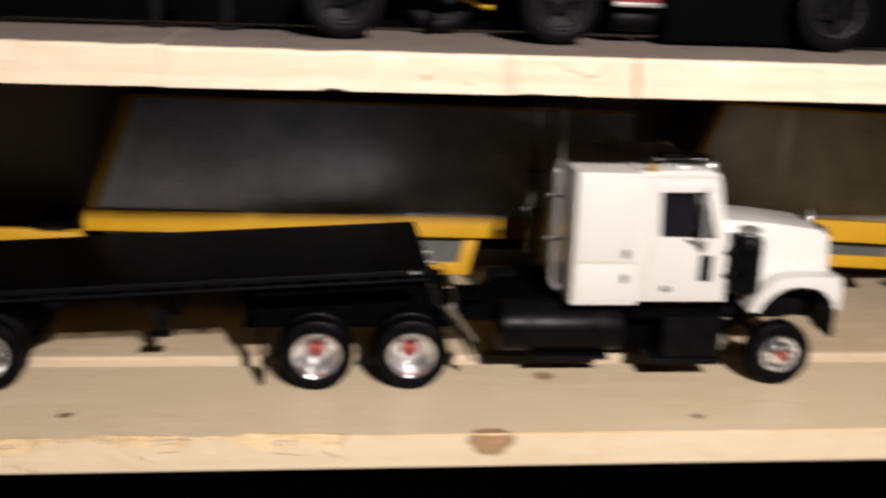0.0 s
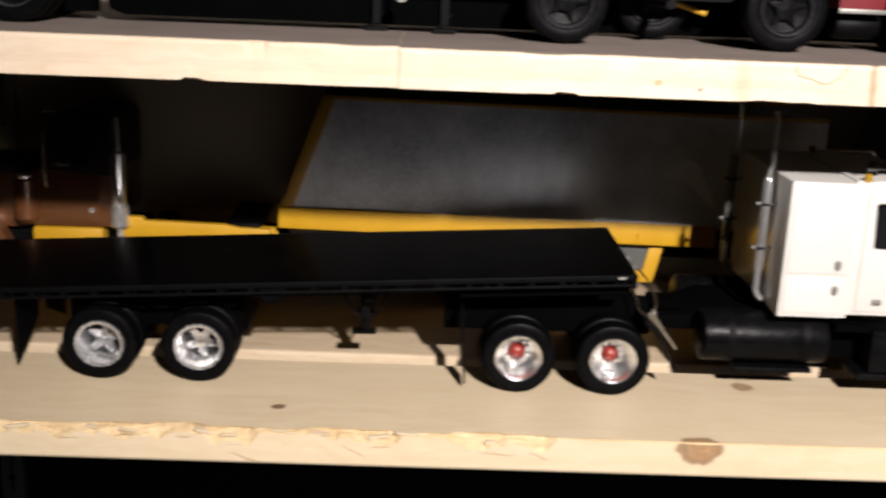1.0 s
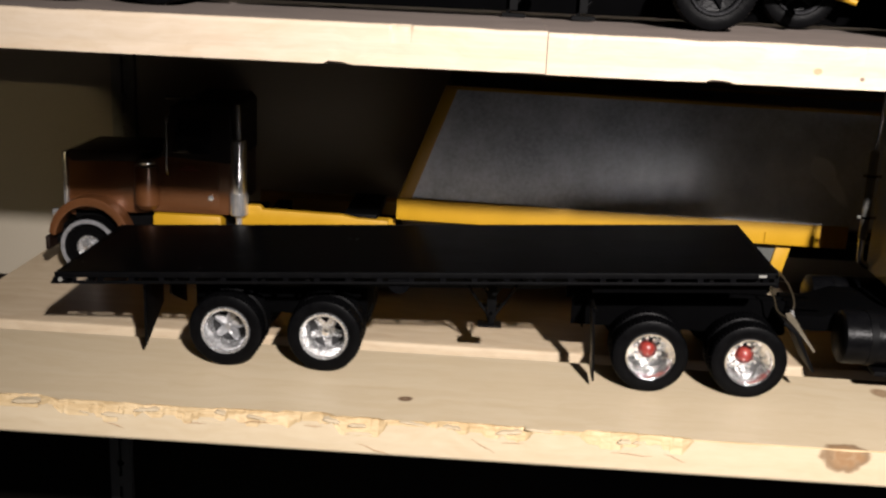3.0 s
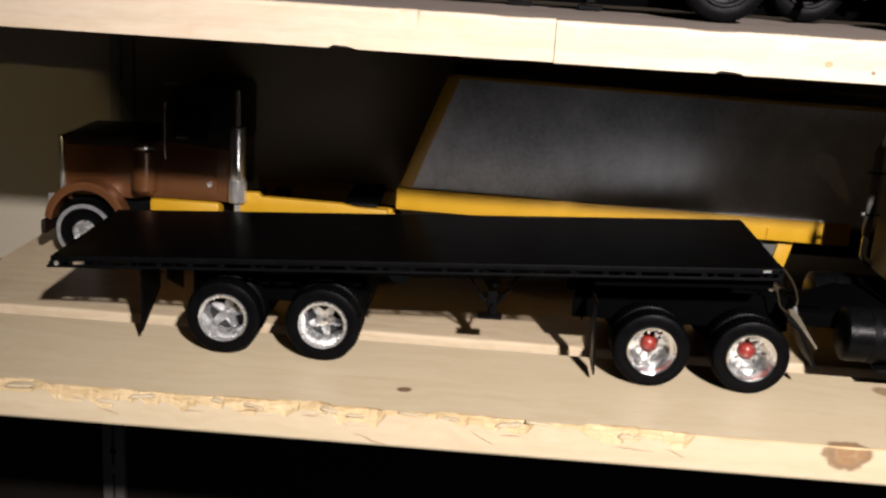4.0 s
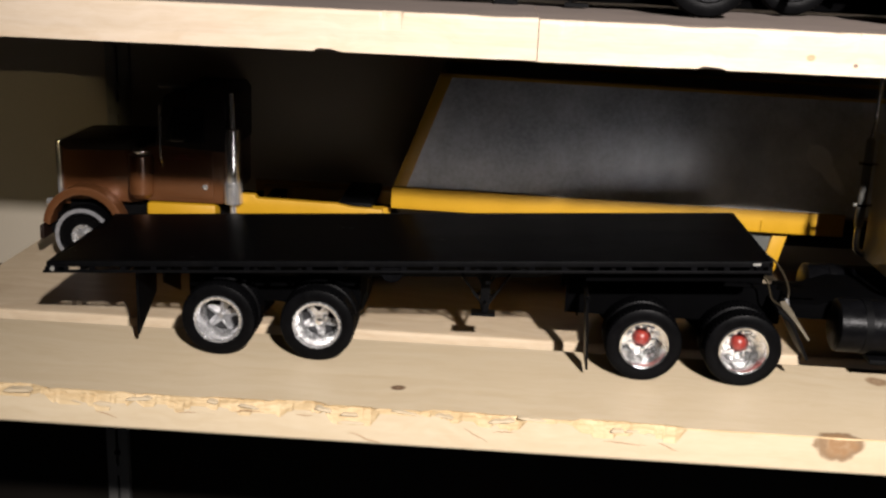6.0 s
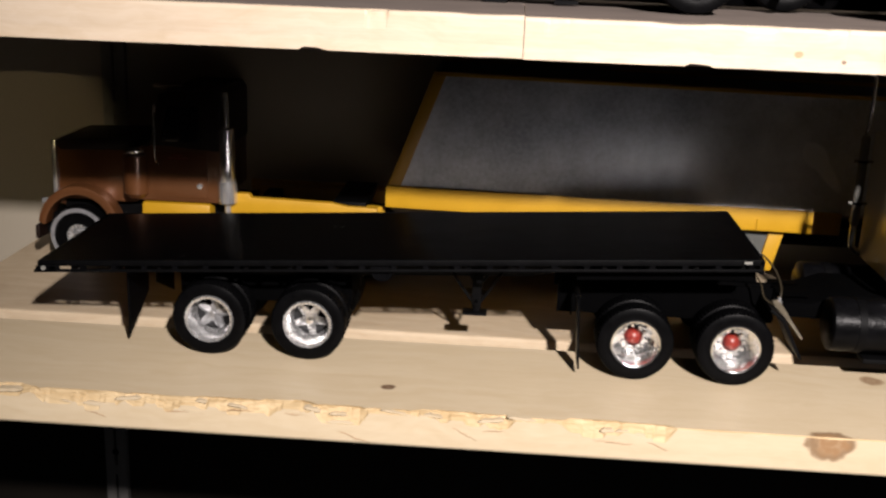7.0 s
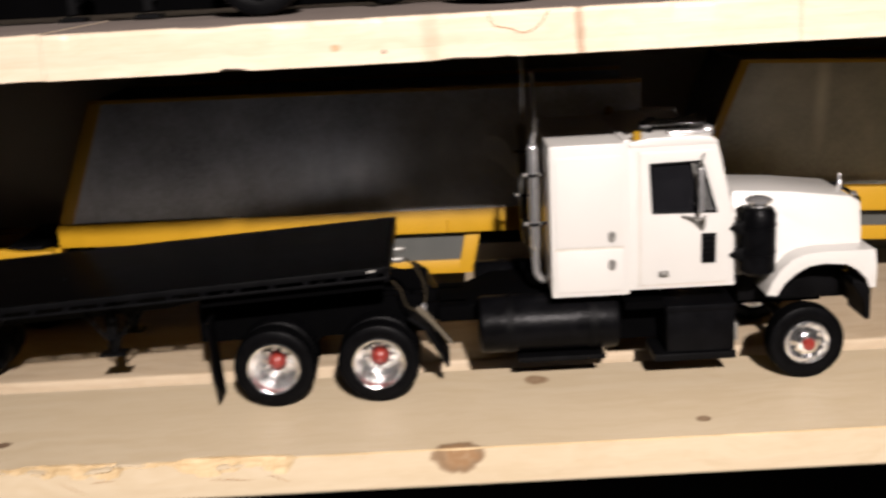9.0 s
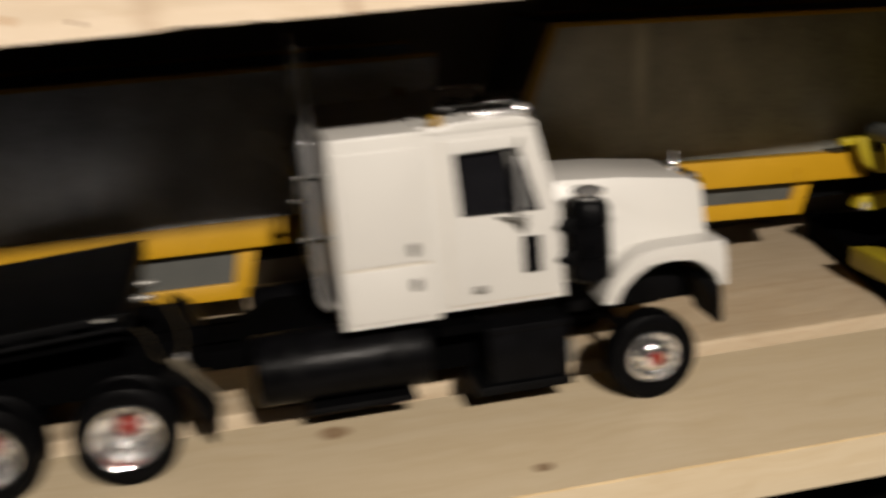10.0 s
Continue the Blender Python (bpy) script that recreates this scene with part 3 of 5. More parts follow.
def star_mesh(material, hub):
    """Five ridged arms that rise to a hub, deep in the rim."""
    bm = bmesh.new()
    deep = 0.0036
    mid = bm.verts.new((0, 0.0044 + deep, 0))
    ring = []
    for i in range(10):
        a = math.pi / 2 + i * math.pi / 5
        tip = i % 2 == 0
        for da in ((-0.2, 0.0, 0.2) if tip else (0.0,)):
            r = 0.0092 if tip else 0.0044
            ring.append(bm.verts.new((r * math.cos(a + da), deep + (0.0058 if tip and da == 0 else 0.0074 if tip else 0.0072), r * math.sin(a + da))))
    low = [bm.verts.new((v.co.x, 0.0094 + deep, v.co.z)) for v in ring]
    n = len(ring)
    for i in range(n):
        j = (i + 1) % n
        bm.faces.new((mid, ring[i], ring[j]))
        bm.faces.new((ring[i], low[i], low[j], ring[j]))
    solid(bm)
    return mesh_of("star_spokes", merge(bm, lathe([(0.0030, 0.0066), (0.0028, 0.0042), (0.0020, 0.0033), (0.0, 0.0031)], 20, at=(0, deep, 0))) if hub else bm, material)


ME["star"] = star_mesh(m_rim_grey, False)
ME["shiny_star"] = star_mesh(m_rim, True)
ME["star_hub"] = mesh_of("hub_cap", lathe([(0.0022, 0.0060), (0.0020, 0.0040), (0.0013, 0.0034), (0.0, 0.0033)], 20, at=(0, 0.0036, 0)), m_rim_grey)
ME["dark_rim"] = mesh_of("rim", lathe([(0.0133, 0.0002), (0.0129, -0.0004), (0.0119, 0.0004), (0.0112, 0.0036), (0.0060, 0.0044), (0.0050, 0.0010), (0.0001, 0.0006), (0.0001, 0.009), (0.0133, 0.0105)], 40, caps=False), m_satin)
ME["dark_star"] = mesh_of("star_spokes", prism([(x * 1.02, z * 1.02) for x, z in star], 0.0018, 0.0050, 0.0006), m_satin)
ME["dark_lip"] = mesh_of("rim_lip", lathe([(0.0134, 0.0002), (0.0130, -0.0008), (0.0121, -0.0002), (0.0116, 0.0012), (0.0120, 0.0016), (0.0132, 0.0010)], 40, closed=True), m_gunmetal)
ME["disc"] = mesh_of("rim", lathe([(0.0133, 0.001), (0.0133, 0.0105), (0.006, 0.0105), (0.006, 0.001)], 32, closed=True), m_black)

ME["small_rim"] = mesh_of("rim", lathe([(0.0084, 0.0004), (0.0080, -0.0004), (0.0070, 0.0004), (0.0062, 0.0020), (0.0034, 0.0012), (0.0030, -0.0010), (0.0001, -0.0014), (0.0001, 0.009), (0.0084, 0.0100)], 32, caps=False), m_alu)
ME["sidewall"] = mesh_of("tyre_wall", lathe([(0.0134, 0.0002), (0.0082, 0.0001), (0.0082, 0.0030), (0.0134, 0.0030)], 36, closed=True), m_tyre)
STYLE = {"drive": (("dish", "rim"), ("red_hub", "hub_cap")), "front": (("front_rim", "rim"), ("front_wall", "tyre_wall"), ("front_hub", "hub_cap")),
         "star": (("ring", "rim"), ("star_back", "brake_drum"), ("star", "star_spokes"), ("star_hub", "hub_cap")), "shiny_star": (("ring", "rim"), ("star_back", "brake_drum"), ("shiny_star", "star_spokes")), "inner": (("disc", "rim"),), "dark": (("dark_rim", "rim"), ("dark_lip", "rim_lip"), ("dark_star", "star_spokes")),
         "plain_front": (("small_rim", "rim"), ("sidewall", "tyre_wall"), ("band", "grey_band"))}


def wheel(parent, style, x, y, z, turn=0.0, far=False, scale=1.0):
    """A wheel with its outer face at y; far: on the other side, facing away."""
    w = child("wheel", parent, pose(x, y, z, 0, turn, 180 if far else 0) @ Matrix.Scale(scale, 4))
    shared("tyre", ME["tyre"], w)
    for key, name in STYLE[style]:
        shared(name, ME[key], w)
    for key, name, n in {"drive": (("nut", "wheel_nut", 10), ("hole", "hand_hole", 8)), "front": (("front_nut", "wheel_nut", 10),)}.get(style, ()):
        for i in range(n):
            shared(name, ME[key], w, Matrix.Rotation(2 * math.pi * (i + 0.3) / n, 4, "Y"))
    return w


def axle_set(parent, style, x, near, far, z=R, turn=0.0, dual=True):
    wheel(parent, style, x, near, z, turn)
    wheel(parent, style, x, far, z, turn, True)
    if dual:
        wheel(parent, "inner", x, near + 0.0145, z, turn + 3)
        wheel(parent, "inner", x, far - 0.0145, z, turn + 3, True)
    part("axle", rod((x, near + 0.012, z), (x, far - 0.012, z), 0.0026), m_black, parent)


# ---- white tractor ----
def moved(name, bm, material, parent):
    """A fitting of the cab roof, which sits a little behind the drawing's line."""
    bmesh.ops.translate(bm, verts=bm.verts, vec=(-0.0026, 0, 0))
    return part(name, bm, material, parent)


def white_tractor():
    t = thing("toy_tractor_truck", "white scale-model sleeper tractor truck with black chassis and chrome wheels", "model truck")
    N, F = 0.062, 0.158
    for y in (0.096, 0.120):
        part("frame_rail", box(-0.040, 0.272, y, y + 0.004, 0.029, 0.0385, 0.0006), m_deck, t)
    for x in (-0.036, 0.012, 0.075, 0.13, 0.20, 0.262):
        part("crossmember", box(x, x + 0.006, 0.1, 0.12, 0.030, 0.0375), m_deck, t)
    for y in (0.0850, 0.1330):
        part("frame_side_plate", box(-0.054, 0.064, y, y + 0.002, 0.0270, 0.0470, 0.0005), m_deck, t)
    part("chassis_cover", prism([(0.070, 0.030), (0.128, 0.030), (0.128, 0.044), (0.100, 0.044), (0.085, 0.0385), (0.070, 0.0385)], 0.088, 0.132, 0.001), m_deck, t)
    part("fifth_wheel", merge(prism([(-0.012, 0.0445), (0.034, 0.0480), (0.034, 0.0510), (-0.012, 0.0475)], 0.092, 0.128, 0.0006), box(0.002, 0.022, 0.096, 0.124, 0.038, 0.0465)), m_black, t)
    for x in (-0.0127, 0.0397):
        axle_set(t, "drive", x, 0.0565, 0.1635, turn=20 if x > 0 else 0)
        part("axle_housing", lathe([(0.004, -0.02), (0.008, -0.006), (0.009, 0), (0.008, 0.006), (0.004, 0.02)], 20, at=(x, 0.11, R)), m_black, t)
    for y in (0.091, 0.123):
        part("leaf_spring", prism([(-0.040, 0.026), (-0.0127, 0.0325), (0.0397, 0.0325), (0.066, 0.026), (0.066, 0.029), (0.0397, 0.036), (-0.0127, 0.036), (-0.040, 0.029)], y, y + 0.005), m_black, t)
    wheel(t, "front", 0.2532, 0.0592, R * 0.93, 8, scale=0.93)
    wheel(t, "front", 0.2532, 0.1608, R * 0.93, 8, True, 0.93)
    part("axle", rod((0.2532, 0.0712, R * 0.93), (0.2532, 0.1488, R * 0.93), 0.0026), m_black, t)
    # sleeper
    slp = part("sleeper_box", box(0.1292, 0.1673, N, F, 0.0500, 0.1252, 0.0012), m_white, t)
    part("upper_locker_door", box(0.1315, 0.1640, N - 0.0008, N + 0.001, 0.0750, 0.1195, 0.0006), m_white, slp)
    part("lower_locker_door", box(0.1315, 0.1640, N - 0.0008, N + 0.001, 0.0525, 0.0736, 0.0006), m_white, slp)
    part("door_gap", box(0.1312, 0.1645, N - 0.0002, N + 0.001, 0.0734, 0.0752), m_seam, slp)
    for z in (0.0803, 0.0662):
        h = part("locker_latch", lathe([(0.0024, N - 0.0004), (0.0024, N - 0.0014), (0.0017, N - 0.0019), (0.0, N - 0.0017)], 20, at=(0, 0, 0)), m_steel, slp)
        h.matrix_local = Matrix.Translation((0.1586, 0, z)) @ Matrix.Diagonal((0.75, 1, 1.25, 1))
    slp.location = (-0.0025, -0.0055, 0.0)
    part("roof_rib", box(0.1645, 0.1685, N + 0.002, F - 0.002, 0.1232, 0.1262, 0.0008), m_white, slp)
    # cab shell with open window frames
    A, B, B2, C, D = (0.1674, 0.0505), (0.2200, 0.0505), (0.2182, 0.0870), (0.2095, 0.1222), (0.1674, 0.1222)
    a, b, c, d = (0.1795, 0.0893), (0.2103, 0.0885), (0.2030, 0.1136), (0.1782, 0.1132)

    def side(y0, y1, out, hole, bev):
        bm = bmesh.new()
        lay = []
        for y in (y0, y1):
            lay.append([bm.verts.new((p[0], y, p[1])) for p in (*out, *hole)])
        for v in lay:
            A_, B_, B2_, C_, D_, a_, b_, c_, d_ = v
            for f in ((A_, B_, b_, a_), (B_, B2_, b_), (B2_, C_, c_, b_), (C_, D_, d_, c_), (D_, A_, a_, d_)):
                bm.faces.new(f)
        for loop in ((0, 1, 2, 3, 4), (5, 6, 7, 8)):
            for i in range(len(loop)):
                p, q = loop[i], loop[(i + 1) % len(loop)]
                bm.faces.new((lay[0][p], lay[0][q], lay[1][q], lay[1][p]))
        return solid(bm, bev)

    cab = part("cab_body", merge(side(N, N + 0.0025, (A, B, B2, C, D), (a, b, c, d), 0.0005), side(F - 0.0025, F, (A, B, B2, C, D), (a, b, c, d), 0.0005),
                                 box(0.1674, 0.2198, N + 0.0025, F - 0.0025, 0.0505, 0.0545), box(0.2165, 0.2200, N + 0.0025, F - 0.0025, 0.0545, 0.0895)), m_white, t)
    cab.location.x = -0.0026
    part("roof", prism([(0.1674, 0.1215), (0.2100, 0.1215), (0.2112, 0.1228), (0.2085, 0.1250), (0.2020, 0.1262), (0.1780, 0.1258), (0.1690, 0.1240)], N - 0.0004, F + 0.0004, 0.0008), m_white, cab)
    # door skin, proud of the shell
    part("door", side(N - 0.0009, N - 0.0001, ((0.1735, 0.0530), (0.2150, 0.0530), (0.2168, 0.0860), (0.2078, 0.1190), (0.1735, 0.1190)), ((0.1795, 0.0893), (0.2103, 0.0885), (0.2030, 0.1136), (0.1782, 0.1132)), 0.0003), m_white, cab)
    part("door_gap", merge(box(0.1728, 0.1736, N - 0.0003, N + 0.0002, 0.0525, 0.1195), box(0.1728, 0.2150, N - 0.0003, N + 0.0002, 0.0522, 0.0531)), m_seam, cab)
    for y in (N + 0.0010, F - 0.0014):
        part("side_window", prism([(0.1788, 0.0888), (0.2110, 0.0880), (0.2036, 0.1142), (0.1775, 0.1138)], y, y + 0.0006), m_glass, cab)
    part("window_gasket", merge(*[tube([(p[0], N - 0.0008, p[1]), (q[0], N - 0.0008, q[1])], 0.0006, 8) for p, q in ((a, b), (b, c), (c, d), (d, a))]), m_black, cab)
    part("quarter_light_bar", rod((0.2035, N - 0.0006, 0.0888), (0.1985, N - 0.0006, 0.1134), 0.0006), m_steel, cab)
    part("quarter_light", prism([(0.2042, 0.0893), (0.2096, 0.0890), (0.2026, 0.1130), (0.1993, 0.1130)], N + 0.0003, N + 0.0009), m_quarter, cab, "grey quarter light pane, its reflection put into the colour")
    part("windscreen", prism([(0.2172, 0.0895), (0.2182, 0.0895), (0.2100, 0.1215), (0.2090, 0.1215)], N + 0.004, F - 0.004), m_glass, cab)
    for y in (N + 0.0025, F - 0.0055, 0.1085):
        part("windscreen_pillar", prism([(0.2172, 0.0870), (0.2194, 0.0870), (0.2112, 0.1225), (0.2090, 0.1225)], y, y + 0.003, 0.0004), m_white, cab)
    part("seat_back", box(0.176, 0.183, 0.07, 0.15, 0.056, 0.098, 0.002), m_black, cab)
    part("dashboard", box(0.207, 0.2165, N + 0.003, F - 0.003, 0.076, 0.088, 0.002), m_black, cab)
    vent = part("door_louvre", box(0.2030, 0.2103, N - 0.0014, N - 0.0002, 0.0628, 0.0780, 0.0006), m_black, cab)
    for i in range(5):
        part("slat", box(0.2036, 0.2097, N - 0.0018, N - 0.0013, 0.0645 + i * 0.0027, 0.0656 + i * 0.0027), m_satin, vent)
    part("door_handle", merge(box(0.1822, 0.1872, N - 0.0022, N - 0.0006, 0.0570, 0.0602, 0.0006), box(0.1835, 0.1862, N - 0.0030, N - 0.0018, 0.0578, 0.0592, 0.0004)), m_steel, cab)
    mir = part("mirror", box(0.2000, 0.2027, 0.0535, 0.0552, 0.0900, 0.1118, 0.0008), m_chrome, cab)
    for arm in (tube(arc([(0.2012, 0.0552, 0.113), (0.203, 0.059, 0.116), (0.2045, N, 0.1175)]), 0.0006), tube([(0.1935, N - 0.0008, 0.0868), (0.1990, 0.0575, 0.0866), (0.2032, 0.0550, 0.0862)], 0.0007), tube([(0.2032, 0.0550, 0.0880), (0.2034, 0.0575, 0.0835), (0.2036, N - 0.0006, 0.0795)], 0.0008), tube(arc([(0.1940, N - 0.0008, 0.0866), (0.1985, 0.0600, 0.0850), (0.2012, 0.0600, 0.0825), (0.2032, N - 0.0006, 0.0797)]), 0.0006)):
        part("mirror_bracket", arm, m_steel, mir)
    # roof fittings
    moved("roof_visor_lamp", merge(box(0.1880, 0.2070, 0.0665, 0.0735, 0.1250, 0.1278, 0.0012), lathe([(0.0024, 0.2055), (0.0028, 0.2070), (0.0025, 0.2095), (0.0, 0.2100)], 16, "x", (0, 0.070, 0.1270))), m_chrome, t)
    moved("roof_visor_lamp", box(0.1880, 0.2090, 0.1465, 0.1535, 0.1250, 0.1278, 0.0012), m_chrome, t)
    for y, x0, x1 in ((0.0790, 0.1760, 0.2085), (0.0880, 0.1800, 0.2060)):
        horn = moved("air_horn", lathe([(0.0006, x0), (0.0022, x0 + 0.001), (0.0024, x0 + 0.005), (0.0011, x0 + 0.007), (0.0012, x1 - 0.012), (0.0018, x1 - 0.005), (0.0032, x1), (0.0027, x1 + 0.0004), (0.0, x1 - 0.004)], 18, "x", (0, y, 0.1298)), m_horn, t)
        for x in (x0 + 0.004, x1 - 0.010):
            moved("horn_foot", box(x, x + 0.0022, y - 0.001, y + 0.001, 0.1250, 0.1292), m_black, horn)
    for x, y in ((0.1728, 0.066), (0.1728, 0.154)):
        moved("marker_lamp", lathe([(0.0021, 0.1235), (0.0023, 0.1262), (0.0021, 0.1280), (0.001, 0.1290), (0.0, 0.1291)], 16, "z", (x, y, 0.0)), m_amber, t)
    # hood and fenders
    H0, H1 = 0.0840, 0.1270
    bm = prism([(0.2205, 0.0520), (0.2840, 0.0600), (0.2858, 0.0845), (0.2805, 0.0876), (0.2505, 0.0914), (0.2235, 0.0932), (0.2205, 0.0925)], H0, H1, 0.0018)
    for v in bm.verts:
        # the sides flare towards the fenders
        v.co.y += math.copysign(0.013 * max(0.0, 0.090 - v.co.z) / 0.038, v.co.y - (H0 + H1) / 2)
    hood = part("hood", bm, m_white, t)
    part("grille", box(0.2850, 0.2866, H0 + 0.005, H1 - 0.005, 0.058, 0.082, 0.0006), m_black, t)
    part("hood_ornament", merge(lathe([(0.0014, 0.0865), (0.0016, 0.0890), (0.0008, 0.0900), (0.0006, 0.0940), (0.0003, 0.0955), (0.0, 0.0958)], 12, "z", (0.2815, 0.102, 0)), lathe([(0.0008, -0.003), (0.0015, 0.0), (0.0008, 0.003)], 12, "y", (0.2848, 0.0895, 0.0872))), m_chrome, t)
    part("grille_top_trim", tube(arc([(0.2852, H0 + 0.001, 0.0825), (0.2858, H0 + 0.003, 0.0853), (0.2856, 0.098, 0.0862), (0.2856, 0.106, 0.0863), (0.2856, 0.114, 0.0862), (0.2858, H1 - 0.003, 0.0853)]), 0.0011), m_satin, t)
    outer = [(0.2335, 0.0440), (0.2360, 0.0505), (0.2400, 0.0565), (0.2455, 0.0615), (0.2515, 0.0640), (0.2600, 0.0650), (0.2862, 0.0650), (0.2873, 0.0560), (0.2871, 0.0455)]
    inner = [(0.2842, 0.0455), (0.2822, 0.0505), (0.2778, 0.0550), (0.2725, 0.0580), (0.2620, 0.0590), (0.2540, 0.0580), (0.2475, 0.0545), (0.2420, 0.0495), (0.2385, 0.0435)]
    for y0, y1, near in ((N, 0.0880, True), (0.1240, F, False)):
        bm = bmesh.new()
        n = len(outer)
        lay = [[bm.verts.new((x, y, z)) for x, z in outer + inner[::-1]] for y in (y0, y1)]
        for v in lay:
            for i in range(n - 1):
                bm.faces.new((v[i], v[i + 1], v[n + i + 1], v[n + i]))
        for i in range(n - 1):
            bm.faces.new((lay[0][i], lay[0][i + 1], lay[1][i + 1], lay[1][i]))
            bm.faces.new((lay[0][n + i], lay[0][n + i + 1], lay[1][n + i + 1], lay[1][n + i]))
        for i in (0, n - 1):
            bm.faces.new((lay[0][i], lay[0][n + i], lay[1][n + i], lay[1][i]))
        fen = part("fender", solid(bm, 0.0009), m_white, t)
        part("inner_guard", prism([(0.2765, 0.0500), (0.2855, 0.0460), (0.2857, 0.0290), (0.2833, 0.0280), (0.2820, 0.0385), (0.2760, 0.0475)], y0 + 0.001, y1, 0.0008), m_black, fen)
    part("bumper", box(0.2860, 0.2890, 0.089, 0.131, 0.028, 0.045, 0.001), m_black, t)
    part("engine_bay", box(0.225, 0.280, 0.084, 0.136, 0.034, 0.058, 0.002), m_black, t)
    ac = part("air_cleaner", lathe([(0.0, 0.0545), (0.006, 0.0548), (0.0086, 0.0570), (0.0086, 0.0660), (0.0090, 0.0662), (0.0090, 0.0672), (0.0086, 0.0674), (0.0086, 0.0795), (0.0090, 0.0797), (0.0090, 0.0807), (0.0086, 0.0809), (0.0086, 0.0856), (0.0070, 0.0884), (0.0045, 0.0891), (0.0, 0.0891)], 28, "z", (0.2312, 0.0645, 0)), m_satin, t)
    ac.location.x = -0.0022
    part("intake_cap", lathe([(0.0045, 0.0886), (0.0042, 0.0904), (0.0064, 0.0914), (0.0066, 0.0926), (0.0045, 0.0938), (0.0, 0.0942)], 24, "z", (0.2312, 0.0645, 0)), m_chrome, ac)
    for z in (0.066, 0.0795):
        part("clamp_bracket", prism([(0.2165, z + 0.0006), (0.2165, z - 0.0006), (0.2200, z - 0.0024), (0.2245, z - 0.0042), (0.2245, z + 0.0042), (0.2200, z + 0.0024)], 0.0608, 0.0660, 0.0006), m_black, ac)
    # stacks
    # the far muffler takes darker steel in place of the shade on it
    for y, skin in ((0.0800, m_muffler), (0.1490, m_steel)):
        st = part("exhaust_pipe", tube(arc([(0.1300, y, 0.0530), (0.1255, y, 0.0525), (0.1217, y, 0.0560), (0.1210, y, 0.0620), (0.1210, y, 0.0720)]), 0.0019, 14), m_chrome, t)
        part("tail_pipe", tube(arc([(0.1210, y, 0.1215), (0.1214, y, 0.1260), (0.1219, y, 0.1300), (0.1221, y, 0.1480), (0.1219, y, 0.1560), (0.1212, y, 0.1585)]), 0.0013, 14), m_chrome, st)
        part("muffler", lathe([(0.0018, 0.0688), (0.0023, 0.0696), (0.0026, 0.0706), (0.0026, 0.1212), (0.0023, 0.1222), (0.0014, 0.1230)], 28, "z", (0.1210, y, 0)), skin, st, "polished chrome muffler")
        for z in (0.0818, 0.1068):
            part("clamp_band", lathe([(0.0030, z), (0.0030, z + 0.0013), (0.0025, z + 0.0013), (0.0025, z)], 24, "z", (0.1210, y, 0), closed=True), m_black, st)
            part("stack_bracket", box(0.1234, 0.1268, y - 0.001, y + 0.001, z, z + 0.0014), m_steel, st)
            part("clamp_bolt", box(0.1160, 0.1182, y - 0.0008, y + 0.0008, z - 0.0002, z + 0.0016, 0.0003), m_steel, st)
    # tanks, boxes and steps
    for y in (0.0765, 0.1435):
        tank = part("fuel_tank", lathe([(0.0, 0.0905), (0.0120, 0.0905), (0.0142, 0.0916), (0.0146, 0.0935), (0.0146, 0.1585), (0.0142, 0.1604), (0.0120, 0.1615), (0.0, 0.1615)], 36, "x", (0, y, 0.0318)), m_satin, t)
        for x in (0.104, 0.146):
            part("tank_strap", lathe([(0.0150, x), (0.0150, x + 0.004), (0.0144, x + 0.004), (0.0144, x)], 36, "x", (0, y, 0.0318), closed=True), m_black, tank)
        part("filler_cap", lathe([(0.0022, 0.0455), (0.0026, 0.0475), (0.002, 0.049), (0.0, 0.049)], 16, "z", (0.1530, y - 0.004 if y < 0.11 else y + 0.004, 0)), m_steel, tank)
        part("tank_step", box(0.1095, 0.1540, y - 0.0100, y + 0.002, 0.0135, 0.0160, 0.0005), m_black, tank)
    part("battery_box", merge(prism([(0.1840, 0.0400), (0.2180, 0.0400), (0.2180, 0.0165), (0.1840, 0.0165)], 0.0620, 0.0880, 0.0009), box(0.1835, 0.2185, 0.0612, 0.0885, 0.0380, 0.0412, 0.0006)), m_satin, t)
    part("box_step", box(0.1775, 0.2185, 0.0605, 0.0860, 0.0125, 0.0164, 0.0007), m_black, t)
    part("box_end_step", box(0.2181, 0.2200, 0.064, 0.072, 0.0205, 0.0300, 0.0008), m_steel, t)
    part("tool_box", box(0.1770, 0.2195, 0.1320, 0.1580, 0.0125, 0.0410, 0.001), m_satin, t)
    # matt black plates stand for the dark void between tank and box
    part("void_backing", merge(box(0.1630, 0.1850, 0.0840, 0.0880, 0.0175, 0.0440), box(0.1640, 0.1835, 0.0660, 0.0840, 0.0390, 0.0430)), m_deck, t)
    part("air_tank", lathe([(0.0, 0.1685), (0.004, 0.169), (0.0045, 0.1705), (0.0045, 0.1755), (0.004, 0.177), (0.0, 0.1775)], 16, "x", (0, 0.098, 0.026)), m_steel, t)
    # flaps
    for y0, y1 in ((0.0580, 0.0850), (0.1350, 0.1620)):
        f0, f1 = (y0, y0 + 0.016) if y0 < 0.1 else (y1 - 0.016, y1)
        part("mud_flap", prism([(-0.0450, 0.0455), (-0.0438, 0.0455), (-0.0412, 0.0042), (-0.0423, 0.0042)], f0, f1), m_tyre, t)
        part("flap_bar", rod((-0.0443, f0, 0.0448), (-0.0443, y1 if y0 < 0.1 else f1, 0.0448), 0.0012), m_black, t)
        part("front_flap", prism([(0.0560, 0.0440), (0.0640, 0.0385), (0.0750, 0.0170), (0.0735, 0.0165), (0.0625, 0.0370), (0.0555, 0.0425)], y0, y1, 0.0003), m_black, t)
    return t


